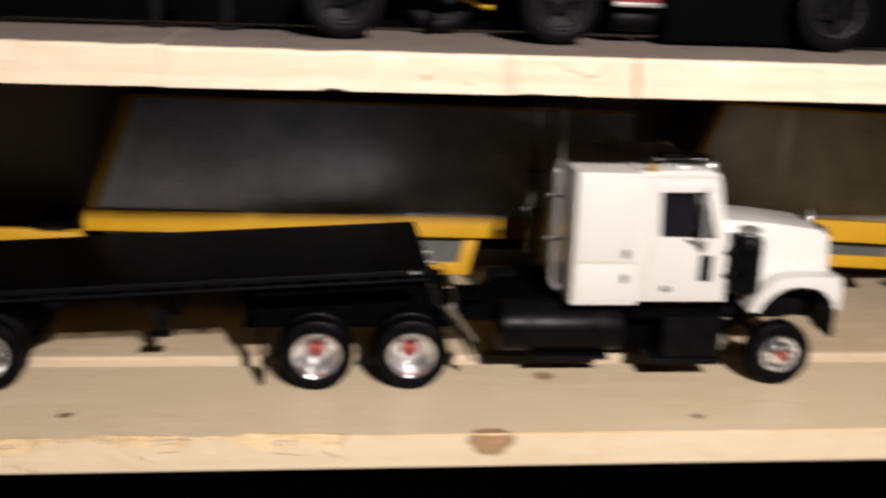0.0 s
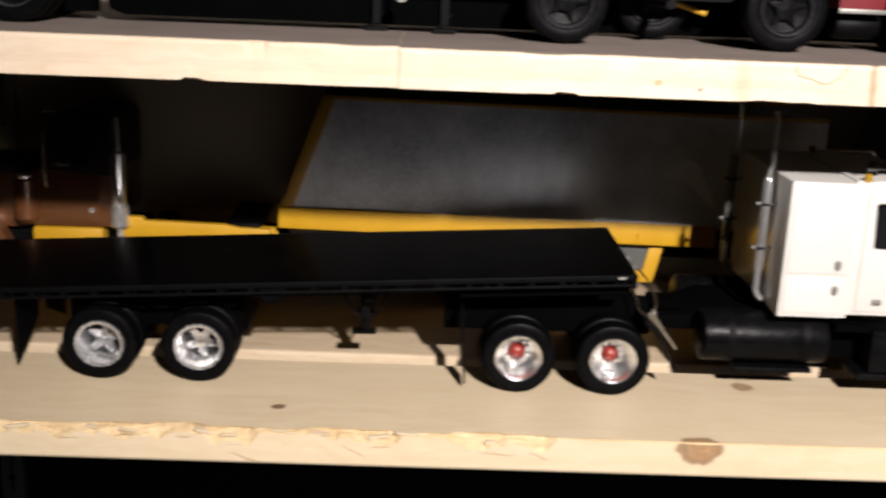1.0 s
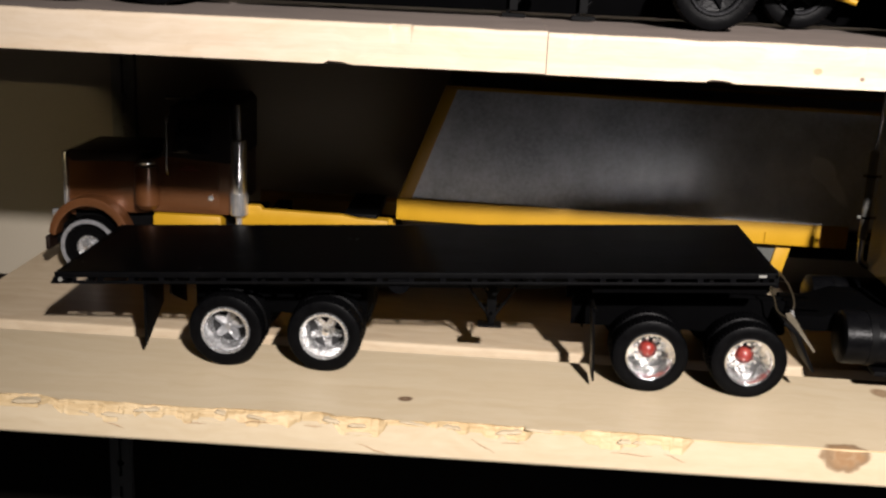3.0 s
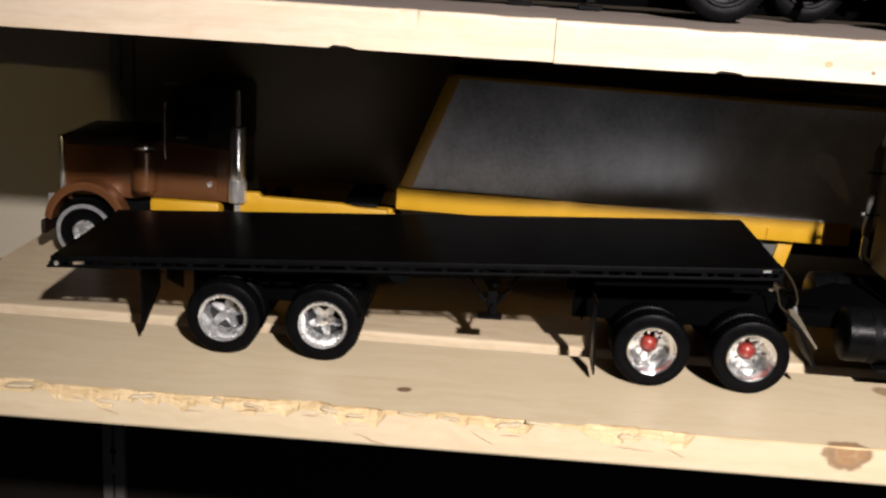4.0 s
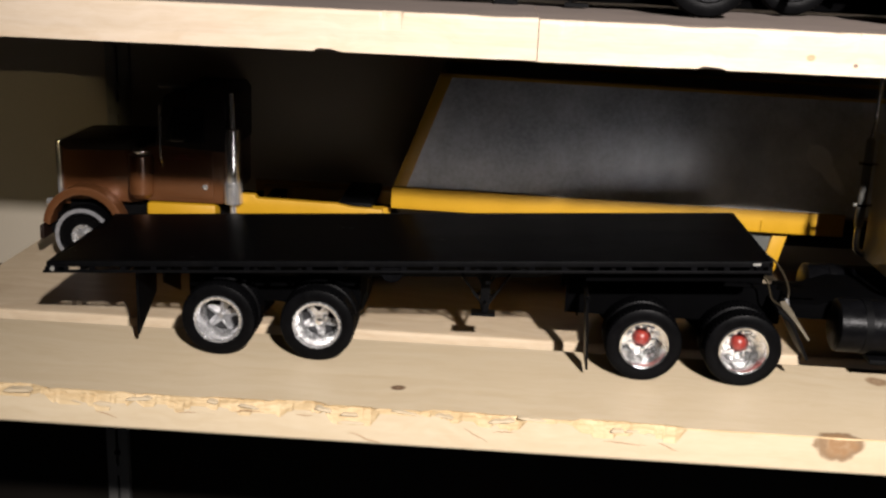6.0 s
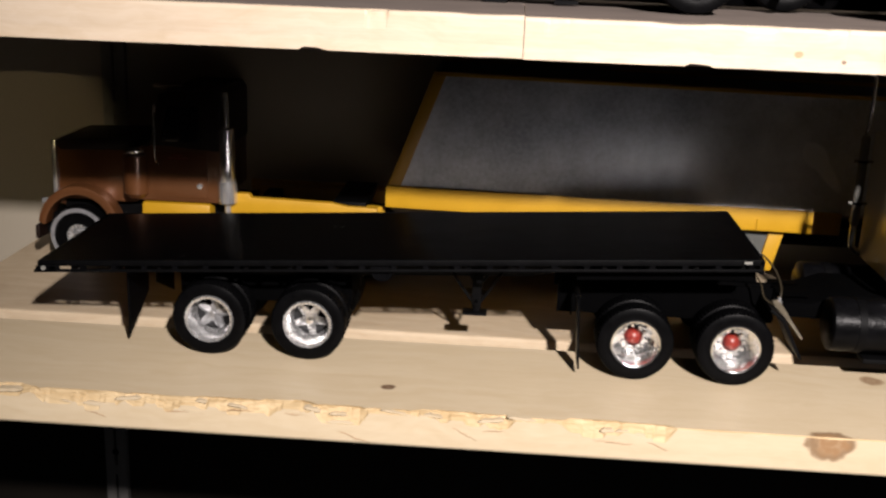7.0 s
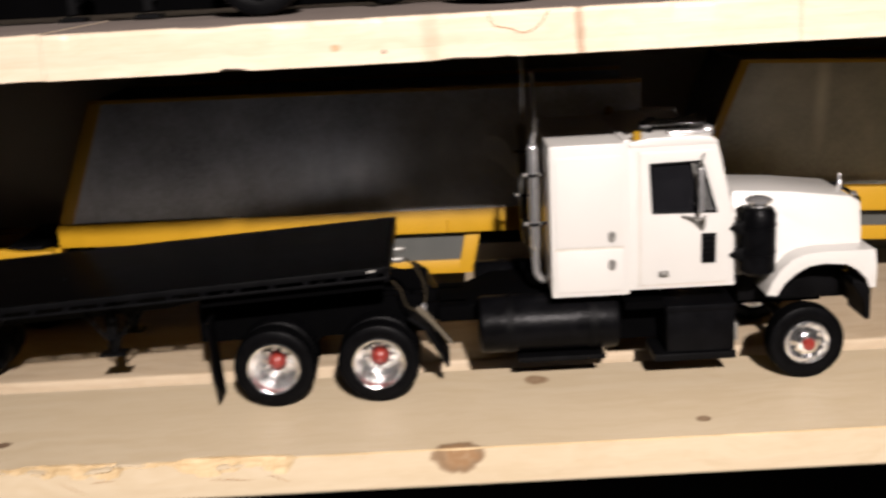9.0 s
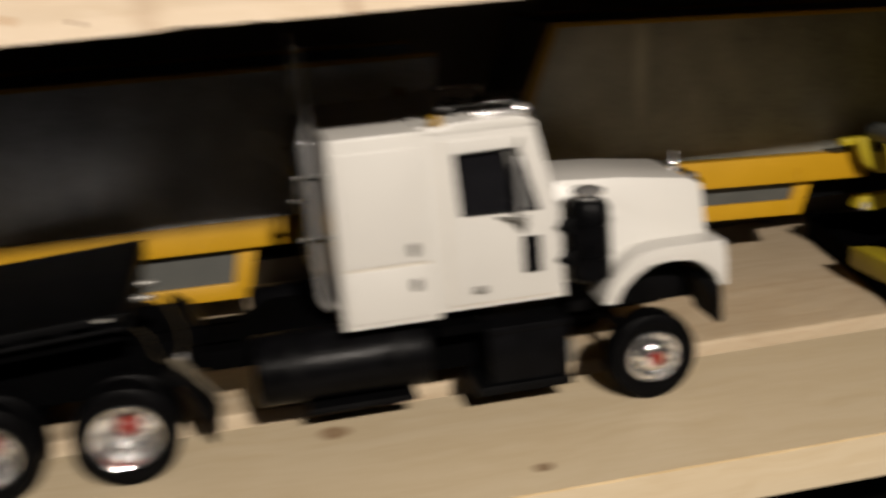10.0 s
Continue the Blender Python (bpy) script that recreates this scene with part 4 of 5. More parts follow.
white_tractor()


# ---- flatbed trailer ----
def flatbed():
    t = thing("toy_flatbed_trailer", "black scale-model flatbed trailer coupled to the tractor", "model trailer")
    x0, x1, y0, y1 = -0.3335, 0.0475, 0.0500, 0.1545
    z0, z1 = 0.0508, 0.0724
    k = (z1 - z0) / (x1 - x0)
    top = lambda x: z0 + (x - x0) * k

    def slab(xa, xb, ya, yb, up, down, bev=0.0):
        return prism([(xa, top(xa) - down), (xb, top(xb) - down), (xb, top(xb) - up), (xa, top(xa) - up)], ya, yb, bev)
    n = 24
    for i in range(n):
        a, b = y0 + 0.0016 + (y1 - y0 - 0.0032) * i / n, y0 + 0.0016 + (y1 - y0 - 0.0032) * (i + 1) / n
        part("deck_plank", slab(x0 + 0.001, x1 - 0.001, a + 0.00015, b - 0.00015, 0.0, 0.0016), m_enamel, t)
    part("deck_underside", slab(x0 + 0.002, x1 - 0.002, y0 + 0.003, y1 - 0.003, 0.0017, 0.0035), m_deck, t)
    for ya, yb, out in ((y0, y0 + 0.0016, -1), (y1 - 0.0016, y1, 1)):
        # a slotted rub rail hangs from the side rail on short posts, open between them
        rail = part("side_rail", slab(x0 + 0.001, x1, ya, yb, -0.0002, 0.0029, 0.0003), m_black, t)
        lo, hi = (ya - 0.0011, ya + 0.0008) if out < 0 else (yb - 0.0008, yb + 0.0011)
        part("rub_rail", slab(x0 - 0.0008, x1 - 0.001, lo, hi, 0.0045, 0.0060, 0.0003), m_black, rail)
        for i in range(23):
            x = x0 + 0.008 + i * 0.0166
            part("stake_pocket", slab(x, x + 0.0030, lo + 0.0002, hi - 0.0002, 0.0027, 0.0047), m_satin, rail)
        part("tail_lamp", lathe([(0.0010, lo - 0.0006), (0.0013, lo), (0.0013, hi)], 12, at=(x0 + 0.0045, 0, top(x0) - 0.0034)), m_mark, rail)
    for ya in (y0 - 0.0009, y1 - 0.0009):
        part("tail_bracket", slab(x0 + 0.0002, x0 + 0.0130, ya, ya + 0.0018, 0.0024, 0.0052, 0.0005), m_black, t)
    part("rear_beam", slab(x0 + 0.001, x0 + 0.004, y0 + 0.001, y1 - 0.001, 0.0, 0.0034, 0.0004), m_black, t)
    part("nose_plate", slab(x1 - 0.002, x1 + 0.0005, y0, y1, 0.0, 0.0075, 0.0004), m_black, t)
    part("marker_plate", slab(0.0375, 0.0415, y0 - 0.0007, y0 - 0.0001, 0.0006, 0.0018), m_mark, t)
    for y in (0.0835, 0.1125):
        part("main_beam", prism([(x0 + 0.006, top(x0) - 0.0035), (x1 - 0.004, top(x1) - 0.0035), (x1 - 0.004, top(x1) - 0.011), (-0.020, top(-0.02) - 0.012), (-0.070, top(-0.07) - 0.019), (-0.250, top(-0.25) - 0.018), (x0 + 0.006, top(x0) - 0.009)], y, y + 0.004, 0.0004), m_black, t)
    for i in range(16):
        x = x0 + 0.018 + i * 0.0235
        part("cross_beam", slab(x, x + 0.0022, y0 + 0.003, y1 - 0.003, 0.0035, 0.0064), m_black, t)
    part("king_pin_plate", slab(-0.046, 0.0455, 0.0570, 0.1470, 0.0066, 0.0125), m_deck, t)
    # landing legs with braces
    for y in (0.0800, 0.1160):
        x = -0.0985
        leg = part("landing_leg", merge(box(x - 0.0026, x + 0.0026, y, y + 0.0055, 0.0280, top(x) - 0.0035, 0.0004), box(x - 0.0018, x + 0.0018, y + 0.0007, y + 0.0048, 0.0252, 0.0282, 0.0003)), m_black, t)
        part("sand_shoe", box(x - 0.0075, x + 0.0060, y - 0.002, y + 0.0075, 0.0240, 0.0254, 0.0006), m_black, leg)
        part("brace", rod((x - 0.0015, y + 0.003, 0.0295), (x - 0.0230, y + 0.003, top(x - 0.023) - 0.0035), 0.0008), m_black, leg)
        part("brace", rod((x + 0.0015, y + 0.003, 0.0295), (x + 0.0230, y + 0.003, top(x + 0.023) - 0.0035), 0.0008), m_black, leg)
    part("leg_cross_shaft", rod((-0.0985, 0.074, 0.0320), (-0.0985, 0.127, 0.0320), 0.0010), m_black, t)
    part("strap_winch", merge(lathe([(0.0052, 0.0525), (0.0052, 0.0580)], 20, at=(-0.1480, 0, top(-0.148) - 0.0058)), lathe([(0.0060, 0.0518), (0.0060, 0.0527)], 20, at=(-0.1480, 0, top(-0.148) - 0.0058))), m_satin, t)
    # running gear
    for x in (-0.2425, -0.1885):
        axle_set(t, "star" if x < -0.2 else "shiny_star", x, 0.0575, 0.1425, turn=10 if x < -0.2 else 30)
        for y in (0.0900, 0.1110):
            part("spring_hanger", prism([(x - 0.020, top(x) - 0.004), (x + 0.020, top(x) - 0.004), (x + 0.012, 0.030), (x + 0.004, 0.024), (x - 0.004, 0.024), (x - 0.012, 0.030)], y, y + 0.003), m_black, t)
    part("suspension_box", box(-0.2660, -0.1680, 0.084, 0.116, 0.0235, 0.0500, 0.002), m_deck, t)
    for near in (True, False):
        # a thin flap cut off slantwise at the bottom
        ends = [(0.0610, 0.0470), (0.0935, 0.0470), (0.0925, 0.0235), (0.0610, 0.0085)]
        bm = prism([(y if near else 0.2 - y, z) for y, z in ends], -0.2882, -0.2870)
        bm.transform(Matrix(((0, 1, 0, 0), (1, 0, 0, 0), (0, 0, 1, 0), (0, 0, 0, 1))))
        bmesh.ops.recalc_face_normals(bm, faces=bm.faces)
        flap = part("mud_flap", bm, m_tyre, t)
        part("flap_hanger", box(-0.2900, -0.2780, 0.064 if near else 0.110, 0.090 if near else 0.136, 0.0440, 0.0485), m_black, flap)
    part("air_fitting", merge(*[lathe([(0.0018, 0.0485), (0.0018, 0.0525), (0.001, 0.0540)], 12, "x", (0, y, 0.0655)) for y in (0.088, 0.108)]), m_steel, t)
    # looped air lines of clear plastic, and the milky strip that hangs from them
    for line, thick in ((((0.0475, 0.0950, 0.0655), (0.0560, 0.0900, 0.0640), (0.0622, 0.0830, 0.0575), (0.0645, 0.0760, 0.0500), (0.0632, 0.0725, 0.0440)), 0.00055),
                        (((0.0480, 0.0720, 0.0590), (0.0520, 0.0710, 0.0540), (0.0545, 0.0705, 0.0465), (0.0590, 0.0708, 0.0430), (0.0635, 0.0712, 0.0415)), 0.0005)):
        hose = part("air_hose", tube(arc(line), thick), m_hose, t, "shiny clear plastic hose")
        part("hose_coupler", lathe([(0.0010, -0.0020), (0.0015, 0), (0.0010, 0.0020)], 12, "z", line[-1]), m_chrome, hose)
    part("plastic_strip", prism([(0.0590, 0.0448), (0.0618, 0.0456), (0.0655, 0.0415), (0.0705, 0.0342), (0.0775, 0.0246), (0.0768, 0.0236), (0.0695, 0.0322), (0.0645, 0.0380), (0.0606, 0.0416)], 0.0696, 0.0710, 0.0004), m_tail, t, "milky clear plastic strip")
    return t


flatbed()


# ---- belly-dump trailers ----
def belly_dump(at, label, hop0, hop1, end, side, lean, Rt=0.1190, gz=0.0215, joint=0.0075, glint=0.041, post=0.0088, inset=0.0):
    """Long grey hopper on a yellow rim with a framed grey gate box under it; front face at y = 0."""
    t = thing("toy_belly_dump_trailer", label, "model trailer", "belly dump trailers", at=at)
    W = 0.078
    L = -0.1652
    chassis, t = t, child("hopper", t, lean)
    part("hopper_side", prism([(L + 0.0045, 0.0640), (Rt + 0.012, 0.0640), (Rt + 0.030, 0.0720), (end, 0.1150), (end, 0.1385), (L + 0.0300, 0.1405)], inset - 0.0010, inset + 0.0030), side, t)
    part("hopper_far_side", prism([(L + 0.0045, 0.0640), (Rt + 0.012, 0.0640), (Rt + 0.030, 0.0720), (end, 0.1150), (end, 0.1385), (L + 0.0300, 0.1405)], W - 0.003, W), m_grey, t)
    part("hopper_front", prism([(L + 0.003, 0.0640), (L + 0.0285, 0.1405), (L + 0.0310, 0.1405), (L + 0.0055, 0.0640)], 0.003, W - 0.003), m_grey, t)
    part("hopper_rear", prism([(Rt + 0.012, 0.0640), (Rt + 0.030, 0.0720), (end, 0.1150), (end, 0.1170), (Rt + 0.028, 0.0745), (Rt + 0.011, 0.0665)], 0.003, W - 0.003), m_grey, t)
    part("hopper_floor", box(L + 0.004, Rt + 0.012, 0.003, W - 0.003, 0.0620, 0.0645), m_grey, t)
    part("corner_post", prism([(L + 0.0010, 0.0655), (L + 0.0010 + post, 0.0655), (L + 0.0285 + 0.9 * post, 0.1400), (L + 0.0285, 0.1412)], -0.0020, 0.0020, 0.0004), m_yellow, t)
    part("top_rail", merge(box(L + 0.029, end, -0.0020, 0.0030, 0.1388, 0.1412, 0.0004), box(L + 0.029, end, W - 0.003, W + 0.002, 0.1388, 0.1412, 0.0004)), m_yellow, t)
    part("side_rim", merge(box(L, Rt, -0.0030, 0.0060, 0.0508, 0.0655, 0.0008), box(L, Rt, W - 0.006, W + 0.003, 0.0508, 0.0655, 0.0008), box(L, L + 0.004, 0.006, W - 0.006, 0.0515, 0.0650), box(Rt - 0.004, Rt, 0.006, W - 0.006, 0.0515, 0.0650)), m_yellow, t)
    part("rim_joint", box(Rt - joint, Rt - joint + 0.001, -0.0034, -0.0026, 0.0515, 0.0650), m_brown, t)
    # a thin raised bar stands in for a glint of reflected light
    part("rim_glint", tube([(Rt - glint, -0.0033, 0.0520), (Rt - glint, -0.0033, 0.0590)], 0.0007), m_yellow, t)
    # gate box
    gate = [(hop0, 0.0500), (hop1, 0.0500), (hop1 - 0.0070, gz), (hop0 + 0.0070, gz)]
    part("gate_panel", prism([(hop0 + 0.008, 0.0498), (hop1 - 0.009, 0.0498), (hop1 - 0.013, gz + 0.0085), (hop0 + 0.012, gz + 0.0085)], 0.0065, 0.0085), m_grey_lite, t)
    part("gate_frame", merge(prism([(hop1 - 0.0095, 0.0500), (hop1, 0.0500), (hop1 - 0.0060, gz), (hop1 - 0.0150, gz)], 0.0040, 0.0100, 0.0005), prism([(hop0, 0.0500), (hop0 + 0.0095, 0.0500), (hop0 + 0.0150, gz), (hop0 + 0.0060, gz)], 0.0040, 0.0100, 0.0005), box(hop0 + 0.012, hop1 - 0.012, 0.0042, 0.0098, gz, gz + 0.0085, 0.0005)), m_yellow, t)
    part("gate_back", prism(gate, 0.012, W - 0.008), m_grey, t)
    t = chassis
    for x in (Rt + 0.075, Rt + 0.125):
        axle_set(t, "inner", x, 0.0200, W - 0.005, turn=15)
    part("axle_frame", merge(box(hop1 - 0.004, Rt + 0.150, 0.022, 0.028, 0.034, 0.046), box(hop1 - 0.004, Rt + 0.150, W - 0.028, W - 0.022, 0.034, 0.046)), m_black, t)
    part("mud_flap", box(Rt + 0.152, Rt + 0.1535, 0.020, 0.046, 0.006, 0.046), m_tyre, t)
    return t


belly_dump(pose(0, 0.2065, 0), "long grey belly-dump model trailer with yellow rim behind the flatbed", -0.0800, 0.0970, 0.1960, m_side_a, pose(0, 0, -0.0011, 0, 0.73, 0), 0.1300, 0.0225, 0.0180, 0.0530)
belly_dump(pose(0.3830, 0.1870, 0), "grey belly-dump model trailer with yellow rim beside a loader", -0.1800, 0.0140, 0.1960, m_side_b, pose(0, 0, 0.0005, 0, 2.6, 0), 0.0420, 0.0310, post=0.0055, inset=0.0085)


# ---- brown tractor ----
def brown_tractor():
    t = thing("toy_brown_tractor_truck", "metallic brown long-nose model tractor with a yellow chassis", "model truck")
    N, F = 0.2020, 0.2780
    for y in (N + 0.012, F - 0.016):
        part("frame_rail", box(-0.262, -0.1660, y, y + 0.004, 0.0400, 0.0490), m_yellow, t)
        part("front_rail", box(-0.385, -0.2625, y, y + 0.004, 0.0330, 0.0440), m_black, t)
    part("side_tank", box(-0.3285, -0.2815, N + 0.0005, N + 0.020, 0.0330, 0.0474, 0.003), m_yellow, t)
    part("rail_cap", merge(prism([(-0.2700, 0.0400), (-0.1700, 0.0400), (-0.1700, 0.0500), (-0.1900, 0.0505), (-0.2000, 0.0522), (-0.2540, 0.0532), (-0.2560, 0.0558), (-0.2640, 0.0558), (-0.2700, 0.0470)], N + 0.002, N + 0.008, 0.0005)), m_yellow, t)
    part("rail_cap", prism([(-0.2700, 0.0400), (-0.1700, 0.0400), (-0.1700, 0.0500), (-0.2700, 0.0510)], F - 0.008, F - 0.002, 0.0005), m_yellow, t)
    part("cross_tie", box(-0.2550, -0.2450, N + 0.008, F - 0.008, 0.0400, 0.0470), m_black, t)
    part("fifth_wheel", box(-0.2000, -0.1780, N + 0.006, F - 0.006, 0.0470, 0.0528, 0.0006), m_black, t)
    cab = part("cab", prism([(-0.3290, 0.0480), (-0.2765, 0.0480), (-0.2745, 0.0500), (-0.2745, 0.1175), (-0.2775, 0.1215), (-0.3080, 0.1215), (-0.3140, 0.1190), (-0.3200, 0.0860), (-0.3290, 0.0845)], N + 0.0015, F - 0.0015, 0.0018), m_brown, t)
    # cab and hood top skins carry the shelf's shadow in their colour
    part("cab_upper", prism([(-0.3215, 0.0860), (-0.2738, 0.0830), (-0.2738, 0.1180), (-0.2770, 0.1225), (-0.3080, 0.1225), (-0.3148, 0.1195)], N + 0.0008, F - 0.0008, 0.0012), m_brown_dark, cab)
    part("door_skin", box(-0.3180, -0.2830, N + 0.0008, N + 0.002, 0.0510, 0.0825, 0.0006), m_brown, cab)
    part("side_window", prism([(-0.3140, 0.0890), (-0.2880, 0.0890), (-0.2880, 0.1120), (-0.3090, 0.1120)], N + 0.0002, N + 0.0012, 0.0004), m_glass, cab)
    part("windscreen", prism([(-0.3222, 0.0865), (-0.3212, 0.0865), (-0.3145, 0.1185), (-0.3155, 0.1185)], N + 0.005, F - 0.005), m_glass, cab)
    part("door_handle", lathe([(0.0018, N + 0.0006), (0.0018, N - 0.0008), (0.0, N - 0.001)], 14, at=(-0.2880, 0, 0.0598)), m_chrome, cab)
    part("door_script_bars", merge(box(-0.3090, -0.2960, N + 0.0002, N + 0.0009, 0.0775, 0.0783), box(-0.3060, -0.2990, N + 0.0002, N + 0.0009, 0.0795, 0.0803)), m_red, cab)
    part("mirror_arm", tube(arc([(-0.3160, N, 0.1130), (-0.3155, N - 0.006, 0.1110), (-0.3152, N - 0.007, 0.0950), (-0.3155, N - 0.006, 0.0790), (-0.3160, N + 0.001, 0.0730)]), 0.0008), m_chrome, cab)
    part("roof_horn", merge(lathe([(0.0012, -0.320), (0.0016, -0.310), (0.0010, -0.300)], 12, "x", (0, N + 0.010, 0.1240)), box(-0.311, -0.309, N + 0.009, N + 0.011, 0.1200, 0.1235)), m_steel, t)
    hood = part("hood", prism([(-0.3290, 0.0480), (-0.3290, 0.0845), (-0.3860, 0.0820), (-0.3890, 0.0800), (-0.3900, 0.0400), (-0.3400, 0.0400)], N + 0.012, F - 0.012, 0.0022), m_brown, t)
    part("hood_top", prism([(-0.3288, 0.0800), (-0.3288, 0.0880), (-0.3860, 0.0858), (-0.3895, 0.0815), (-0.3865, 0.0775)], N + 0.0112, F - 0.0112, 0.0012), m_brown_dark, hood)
    part("grille_surround", box(-0.3925, -0.3895, N + 0.0105, F - 0.0105, 0.0460, 0.0840, 0.0008), m_chrome, t)
    part("grille", box(-0.3930, -0.3924, N + 0.0140, F - 0.0140, 0.0480, 0.0815), m_black, t)
    outer, inner = [], []
    for i in range(13):
        a = math.radians(172 - i * 13.5)
        outer.append((-0.3720 + 0.0285 * math.cos(a), 0.0255 + 0.0300 * math.sin(a)))
        inner.append((-0.3720 + 0.0235 * math.cos(a), 0.0240 + 0.0255 * math.sin(a)))
    for y0, y1 in ((N, N + 0.018), (F - 0.018, F)):
        bm = bmesh.new()
        lay = [[bm.verts.new((x, y, z)) for x, z in outer + inner] for y in (y0, y1)]
        n = len(outer)
        for v in lay:
            for i in range(n - 1):
                bm.faces.new((v[i], v[i + 1], v[n + i + 1], v[n + i]))
        for i in range(n - 1):
            bm.faces.new((lay[0][i], lay[0][i + 1], lay[1][i + 1], lay[1][i]))
            bm.faces.new((lay[0][n + i], lay[0][n + i + 1], lay[1][n + i + 1], lay[1][n + i]))
        for i in (0, n - 1):
            bm.faces.new((lay[0][i], lay[0][n + i], lay[1][n + i], lay[1][i]))
        part("fender", solid(bm, 0.0012), m_brown, t)
    part("headlamp", lathe([(0.0026, -0.3985), (0.0030, -0.3960), (0.0026, -0.3925)], 16, "x", (0, N + 0.007, 0.0425)), m_chrome, t)
    part("bumper", box(-0.4020, -0.3990, N - 0.001, F + 0.001, 0.0180, 0.0275, 0.001), m_brown_dark, t)
    part("bumper_bracket", box(-0.3990, -0.3850, N + 0.012, F - 0.012, 0.0200, 0.0340), m_black, t)
    axle_set(t, "plain_front", -0.3730, N + 0.0015, F - 0.0015, dual=False)
    for x in (-0.2350, -0.1830):
        axle_set(t, "inner", x, N + 0.002, F - 0.002)
    ac = part("air_cleaner", lathe([(0.0, 0.0495), (0.0060, 0.0500), (0.0085, 0.0530), (0.0088, 0.0640), (0.0085, 0.0790), (0.0, 0.0792)], 24, "z", (-0.3315, N + 0.0035, 0)), m_brown, t)
    part("intake_cap", lathe([(0.0060, 0.0788), (0.0072, 0.0805), (0.0072, 0.0820), (0.0045, 0.0836), (0.0, 0.0838)], 20, "z", (-0.3315, N + 0.0035, 0)), m_chrome, ac)
    for y in (N + 0.0005,):
        st = part("exhaust_pipe", merge(rod((-0.2694, y, 0.0420), (-0.2694, y, 0.0500), 0.0022, 14), lathe([(0.0, 0.0490), (0.0052, 0.0492), (0.0056, 0.0505), (0.0053, 0.0990), (0.0040, 0.1000), (0.0, 0.1000)], 22, "z", (-0.2694, y, 0)), tube(arc([(-0.2694, y, 0.0995), (-0.2697, y, 0.1120), (-0.2702, y, 0.1225)]), 0.0020, 12)), m_polish, t)
        part("heat_shield", lathe([(0.0062, 0.0500), (0.0062, 0.0640), (0.0057, 0.0640), (0.0057, 0.0500)], 22, "z", (-0.2694, y, 0), closed=True), m_chrome, st)
    return t


brown_tractor()


# ---- yellow machine at the far end ----
def yellow_machine():
    t = thing("toy_yellow_loader", "bright yellow model construction machine standing on the shelf", "model loader")
    bucket = part("bucket", prism([(0.4025, 0.0095), (0.4700, 0.0020), (0.4700, 0.0080), (0.4100, 0.0205), (0.4020, 0.0210)], 0.072, 0.1545, 0.0008), m_yellow2, t)
    part("bucket_lip", prism([(0.4008, 0.0110), (0.4060, 0.0092), (0.4075, 0.0190), (0.4012, 0.0215)], 0.0705, 0.1555, 0.0006), m_yellow2, bucket)
    edge = prism([(0.3920, 0.0), (0.4700, 0.0), (0.4700, 0.0016), (0.3990, 0.0090), (0.3920, 0.0090)], 0.0720, 0.2400, 0.0006)
    for v in edge.verts:
        # the blade stands askew to the board
        v.co.x += max(0.0, v.co.y - 0.130) * 0.30
        if v.co.y > 0.2 and v.co.z > 0.001:
            v.co.z += 0.006
    part("cutting_edge", edge, m_deck, bucket)
    for y in (0.1200, 0.1700):
        arm = part("lift_arm", prism([(0.4135, 0.0748), (0.4195, 0.0748), (0.4255, 0.0773), (0.4955, 0.0778), (0.5555, 0.0648), (0.5555, 0.0518), (0.4955, 0.0578), (0.4295, 0.0538), (0.4255, 0.0543), (0.4175, 0.0603), (0.4145, 0.0673)], y, y + 0.008, 0.001), m_yellow2, t)
        part("hinge_lug", box(0.4045, 0.4130, y + 0.001, y + 0.007, 0.0710, 0.0748, 0.0008), m_yellow2, arm)
        part("pivot_pin", lathe([(0.0028, y - 0.0016), (0.0030, y - 0.0006), (0.0030, y + 0.009)], 18, at=(0.4240, 0, 0.0688)), m_black, arm)
        part("tilt_link", prism([(0.4130, 0.0368), (0.4155, 0.0423), (0.4655, 0.0438), (0.4655, 0.0368), (0.4215, 0.0343)], y, y + 0.008, 0.0008), m_yellow2, t)
        part("link_pin", lathe([(0.0022, y - 0.0012), (0.0024, y)], 14, at=(0.4175, 0, 0.0376)), m_chrome, t)
    part("arm_cross_tube", rod((0.4220, 0.1280, 0.0778), (0.4220, 0.1700, 0.0778), 0.0050, 20), m_grey_lite, t)
    part("cylinder_rod", rod((0.4300, 0.148, 0.0300), (0.4800, 0.148, 0.0400), 0.0022), m_chrome, t)
    part("body", merge(box(0.4700, 0.5900, 0.090, 0.172, 0.0260, 0.0700, 0.003), box(0.5000, 0.5500, 0.098, 0.164, 0.0700, 0.1200, 0.003)), m_yellow2, t)
    for x in (0.4950, 0.5700):
        axle_set(t, "inner", x, 0.079, 0.182, dual=False)
    return t


yellow_machine()


# ---- upper shelf ----
UZ = 0.1929


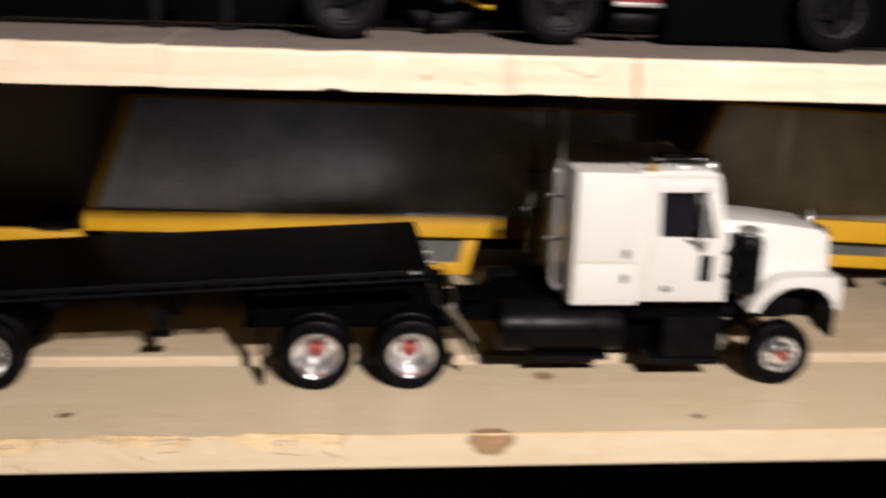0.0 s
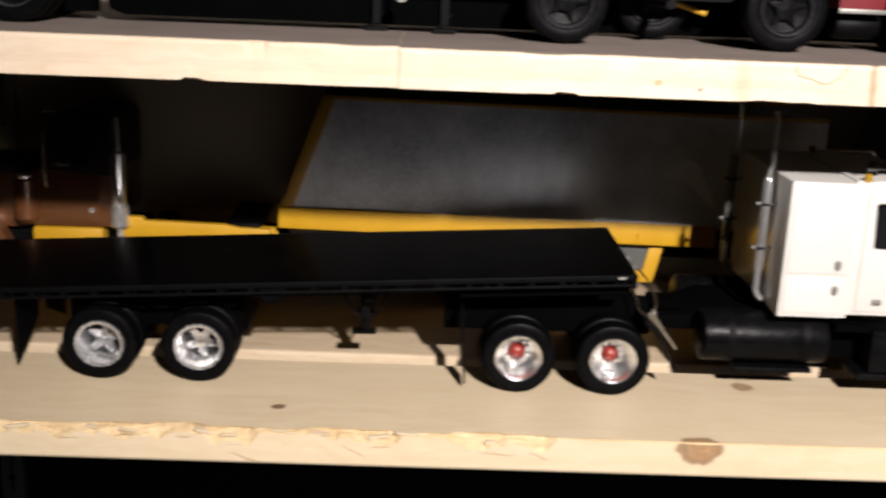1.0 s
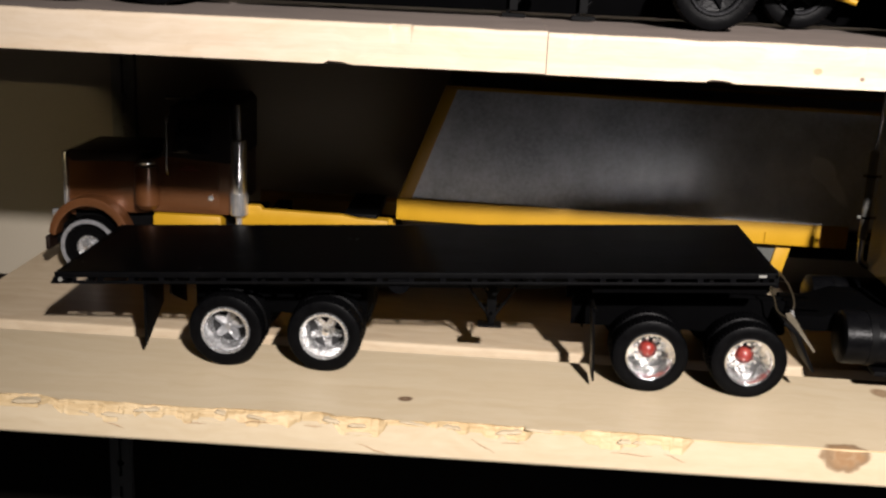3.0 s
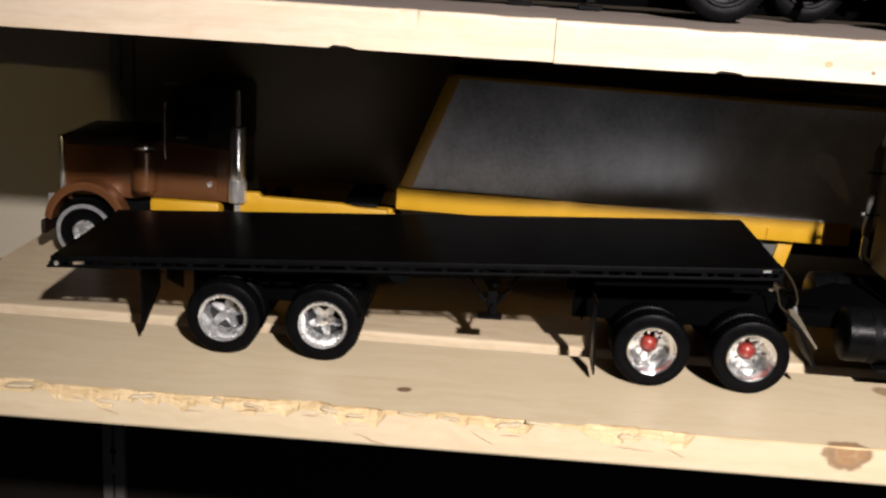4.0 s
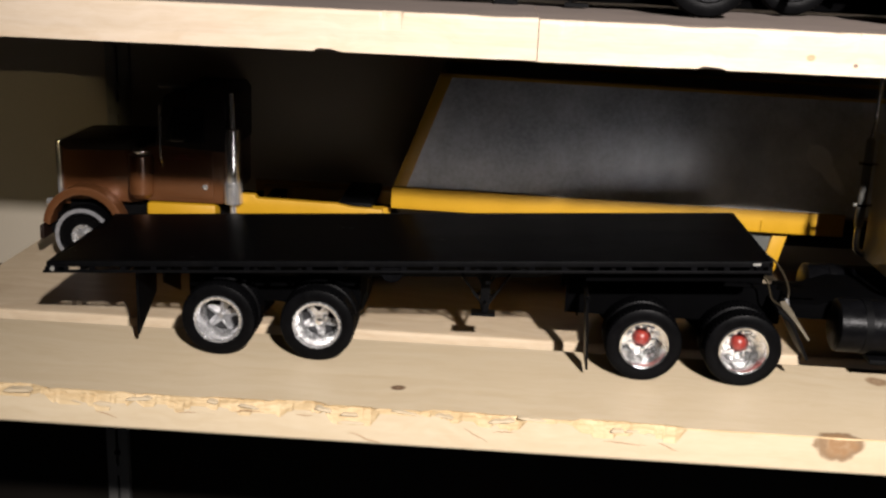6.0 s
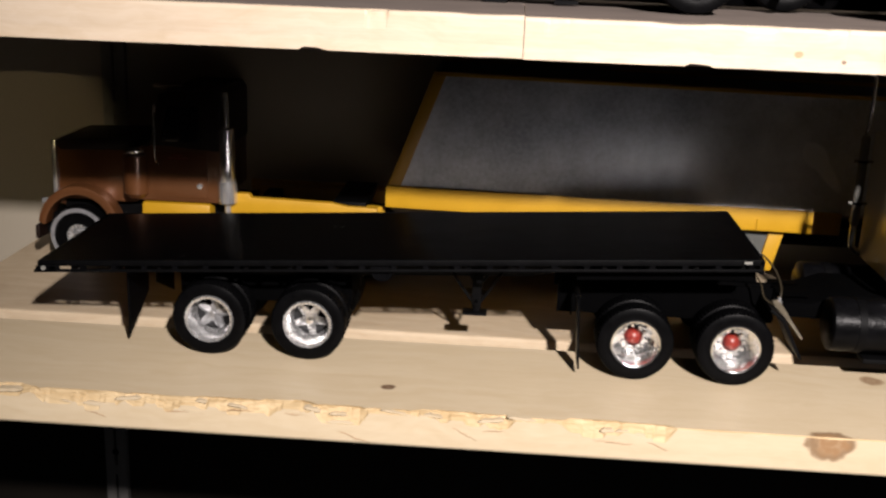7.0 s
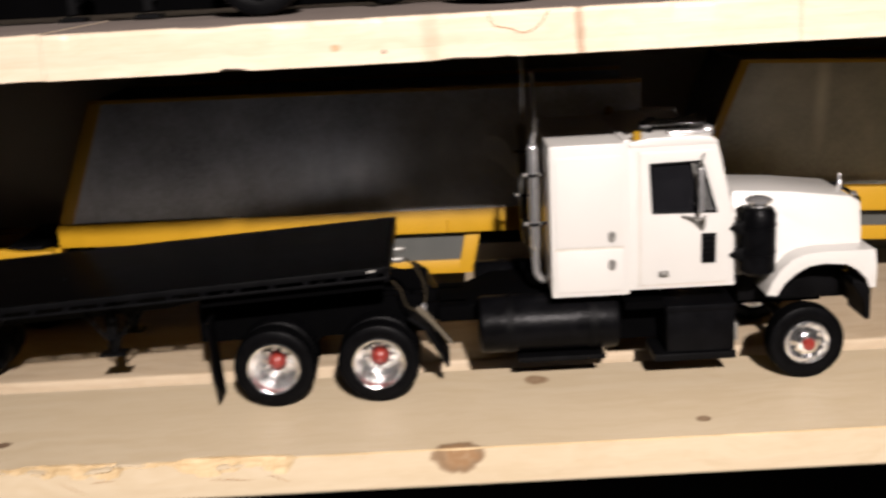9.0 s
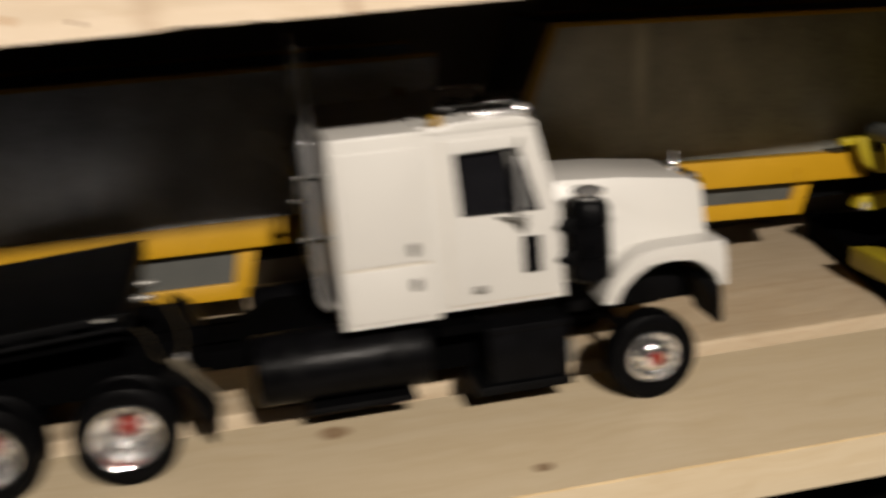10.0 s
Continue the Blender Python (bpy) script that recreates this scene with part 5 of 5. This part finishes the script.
def upper_trailer():
    t = thing("toy_black_lowbed_trailer", "black model trailer with black tyres on the upper shelf", "model trailer")
    for x in (-0.3220, -0.2720):
        axle_set(t, "dark", x, 0.0420, 0.1350, z=UZ + R, turn=12)
    part("deck", prism([(-0.40, UZ + 0.047), (0.050, UZ + 0.047), (0.050, UZ + 0.054), (-0.40, UZ + 0.054)], 0.038, 0.140, 0.001), m_black, t)
    for y in (0.072, 0.100):
        part("main_beam", box(-0.39, 0.040, y, y + 0.005, UZ + 0.024, UZ + 0.047), m_black, t)
    part("drop_deck", prism([(-0.245, UZ + 0.047), (-0.238, UZ + 0.006), (-0.230, UZ + 0.003), (0.000, UZ + 0.003), (0.012, UZ + 0.010), (0.020, UZ + 0.047)], 0.0880, 0.136, 0.001), m_deck, t)
    part("rear_skirt", box(-0.400, -0.246, 0.0880, 0.100, UZ + 0.004, UZ + 0.047), m_deck, t)
    for x in (-0.0960, -0.0600):
        leg = part("landing_leg", box(x - 0.002, x + 0.002, 0.0820, 0.0870, UZ + 0.004, UZ + 0.047), m_black, t)
        part("sand_shoe", merge(box(x - 0.006, x + 0.006, 0.0790, 0.0890, UZ + 0.0005, UZ + 0.0025), rod((x - 0.004, 0.084, UZ + 0.002), (x + 0.004, 0.084, UZ + 0.010), 0.0008)), m_black, leg)
    part("reflector", lathe([(0.0030, 0.0575), (0.0034, 0.0600), (0.0030, 0.0620)], 16, at=(-0.0825, 0, UZ + 0.0195)), m_mark, t, "pale round reflector")
    part("reflector_stem", rod((-0.0825, 0.0600, UZ + 0.0200), (-0.0825, 0.0600, UZ + 0.0470), 0.001), m_black, t)
    return t


def red_truck():
    t = thing("toy_red_truck", "red model truck with black tyres on the upper shelf", "model truck")
    wheel(t, "dark", -0.0005, 0.0440, UZ + R, 18)
    wheel(t, "dark", 0.1085, 0.0440, UZ + R, 4)
    wheel(t, "inner", -0.0005, 0.1400, UZ + R, 0, True)
    wheel(t, "inner", 0.1085, 0.1400, UZ + R, 0, True)
    wheel(t, "dark", 0.0535, 0.1000, UZ + R, 0)
    for x in (-0.0005, 0.0535, 0.1085):
        part("axle", rod((x, 0.056, UZ + R), (x, 0.130, UZ + R), 0.0025), m_black, t)
    for y in (0.078, 0.106):
        part("frame_rail", box(-0.03, 0.32, y, y + 0.005, UZ + 0.022, UZ + 0.034), m_black, t)
    part("side_guard", box(-0.020, 0.300, 0.1120, 0.128, UZ + 0.0015, UZ + 0.040, 0.002), m_deck, t)
    part("yellow_link", rod((0.0640, 0.096, UZ + 0.0200), (0.0800, 0.090, UZ + 0.0150), 0.0016), m_yellow, t)
    part("cab_sill", merge(box(0.1400, 0.1640, 0.0600, 0.1280, UZ + 0.0215, UZ + 0.0700, 0.0012)), m_crimson, t)
    part("chrome_strip", box(0.1400, 0.1645, 0.0590, 0.0605, UZ + 0.0195, UZ + 0.0218, 0.0004), m_steel, t)
    # cargo box, cab and skirt are added bodies that keep the background dark
    part("cargo_box", box(-0.03, 0.135, 0.048, 0.136, UZ + 0.040, UZ + 0.100, 0.002), m_deck, t)
    part("cab", box(0.164, 0.345, 0.052, 0.132, UZ + 0.034, UZ + 0.100, 0.003), m_deck, t)
    part("fuel_tank", lathe([(0.0, 0.1420), (0.0062, 0.1425), (0.0070, 0.1440), (0.0070, 0.1640), (0.0062, 0.1655), (0.0, 0.1660)], 20, "x", (0, 0.0740, UZ + 0.0130)), m_black, t)
    part("under_skirt", box(0.1680, 0.340, 0.0620, 0.0780, UZ + 0.002, UZ + 0.036, 0.002), m_deck, t)
    wheel(t, "dark", 0.2550, 0.0470, UZ + R, 30)
    wheel(t, "inner", 0.2550, 0.1370, UZ + R, 0, True)
    return t


upper_trailer()
red_truck()
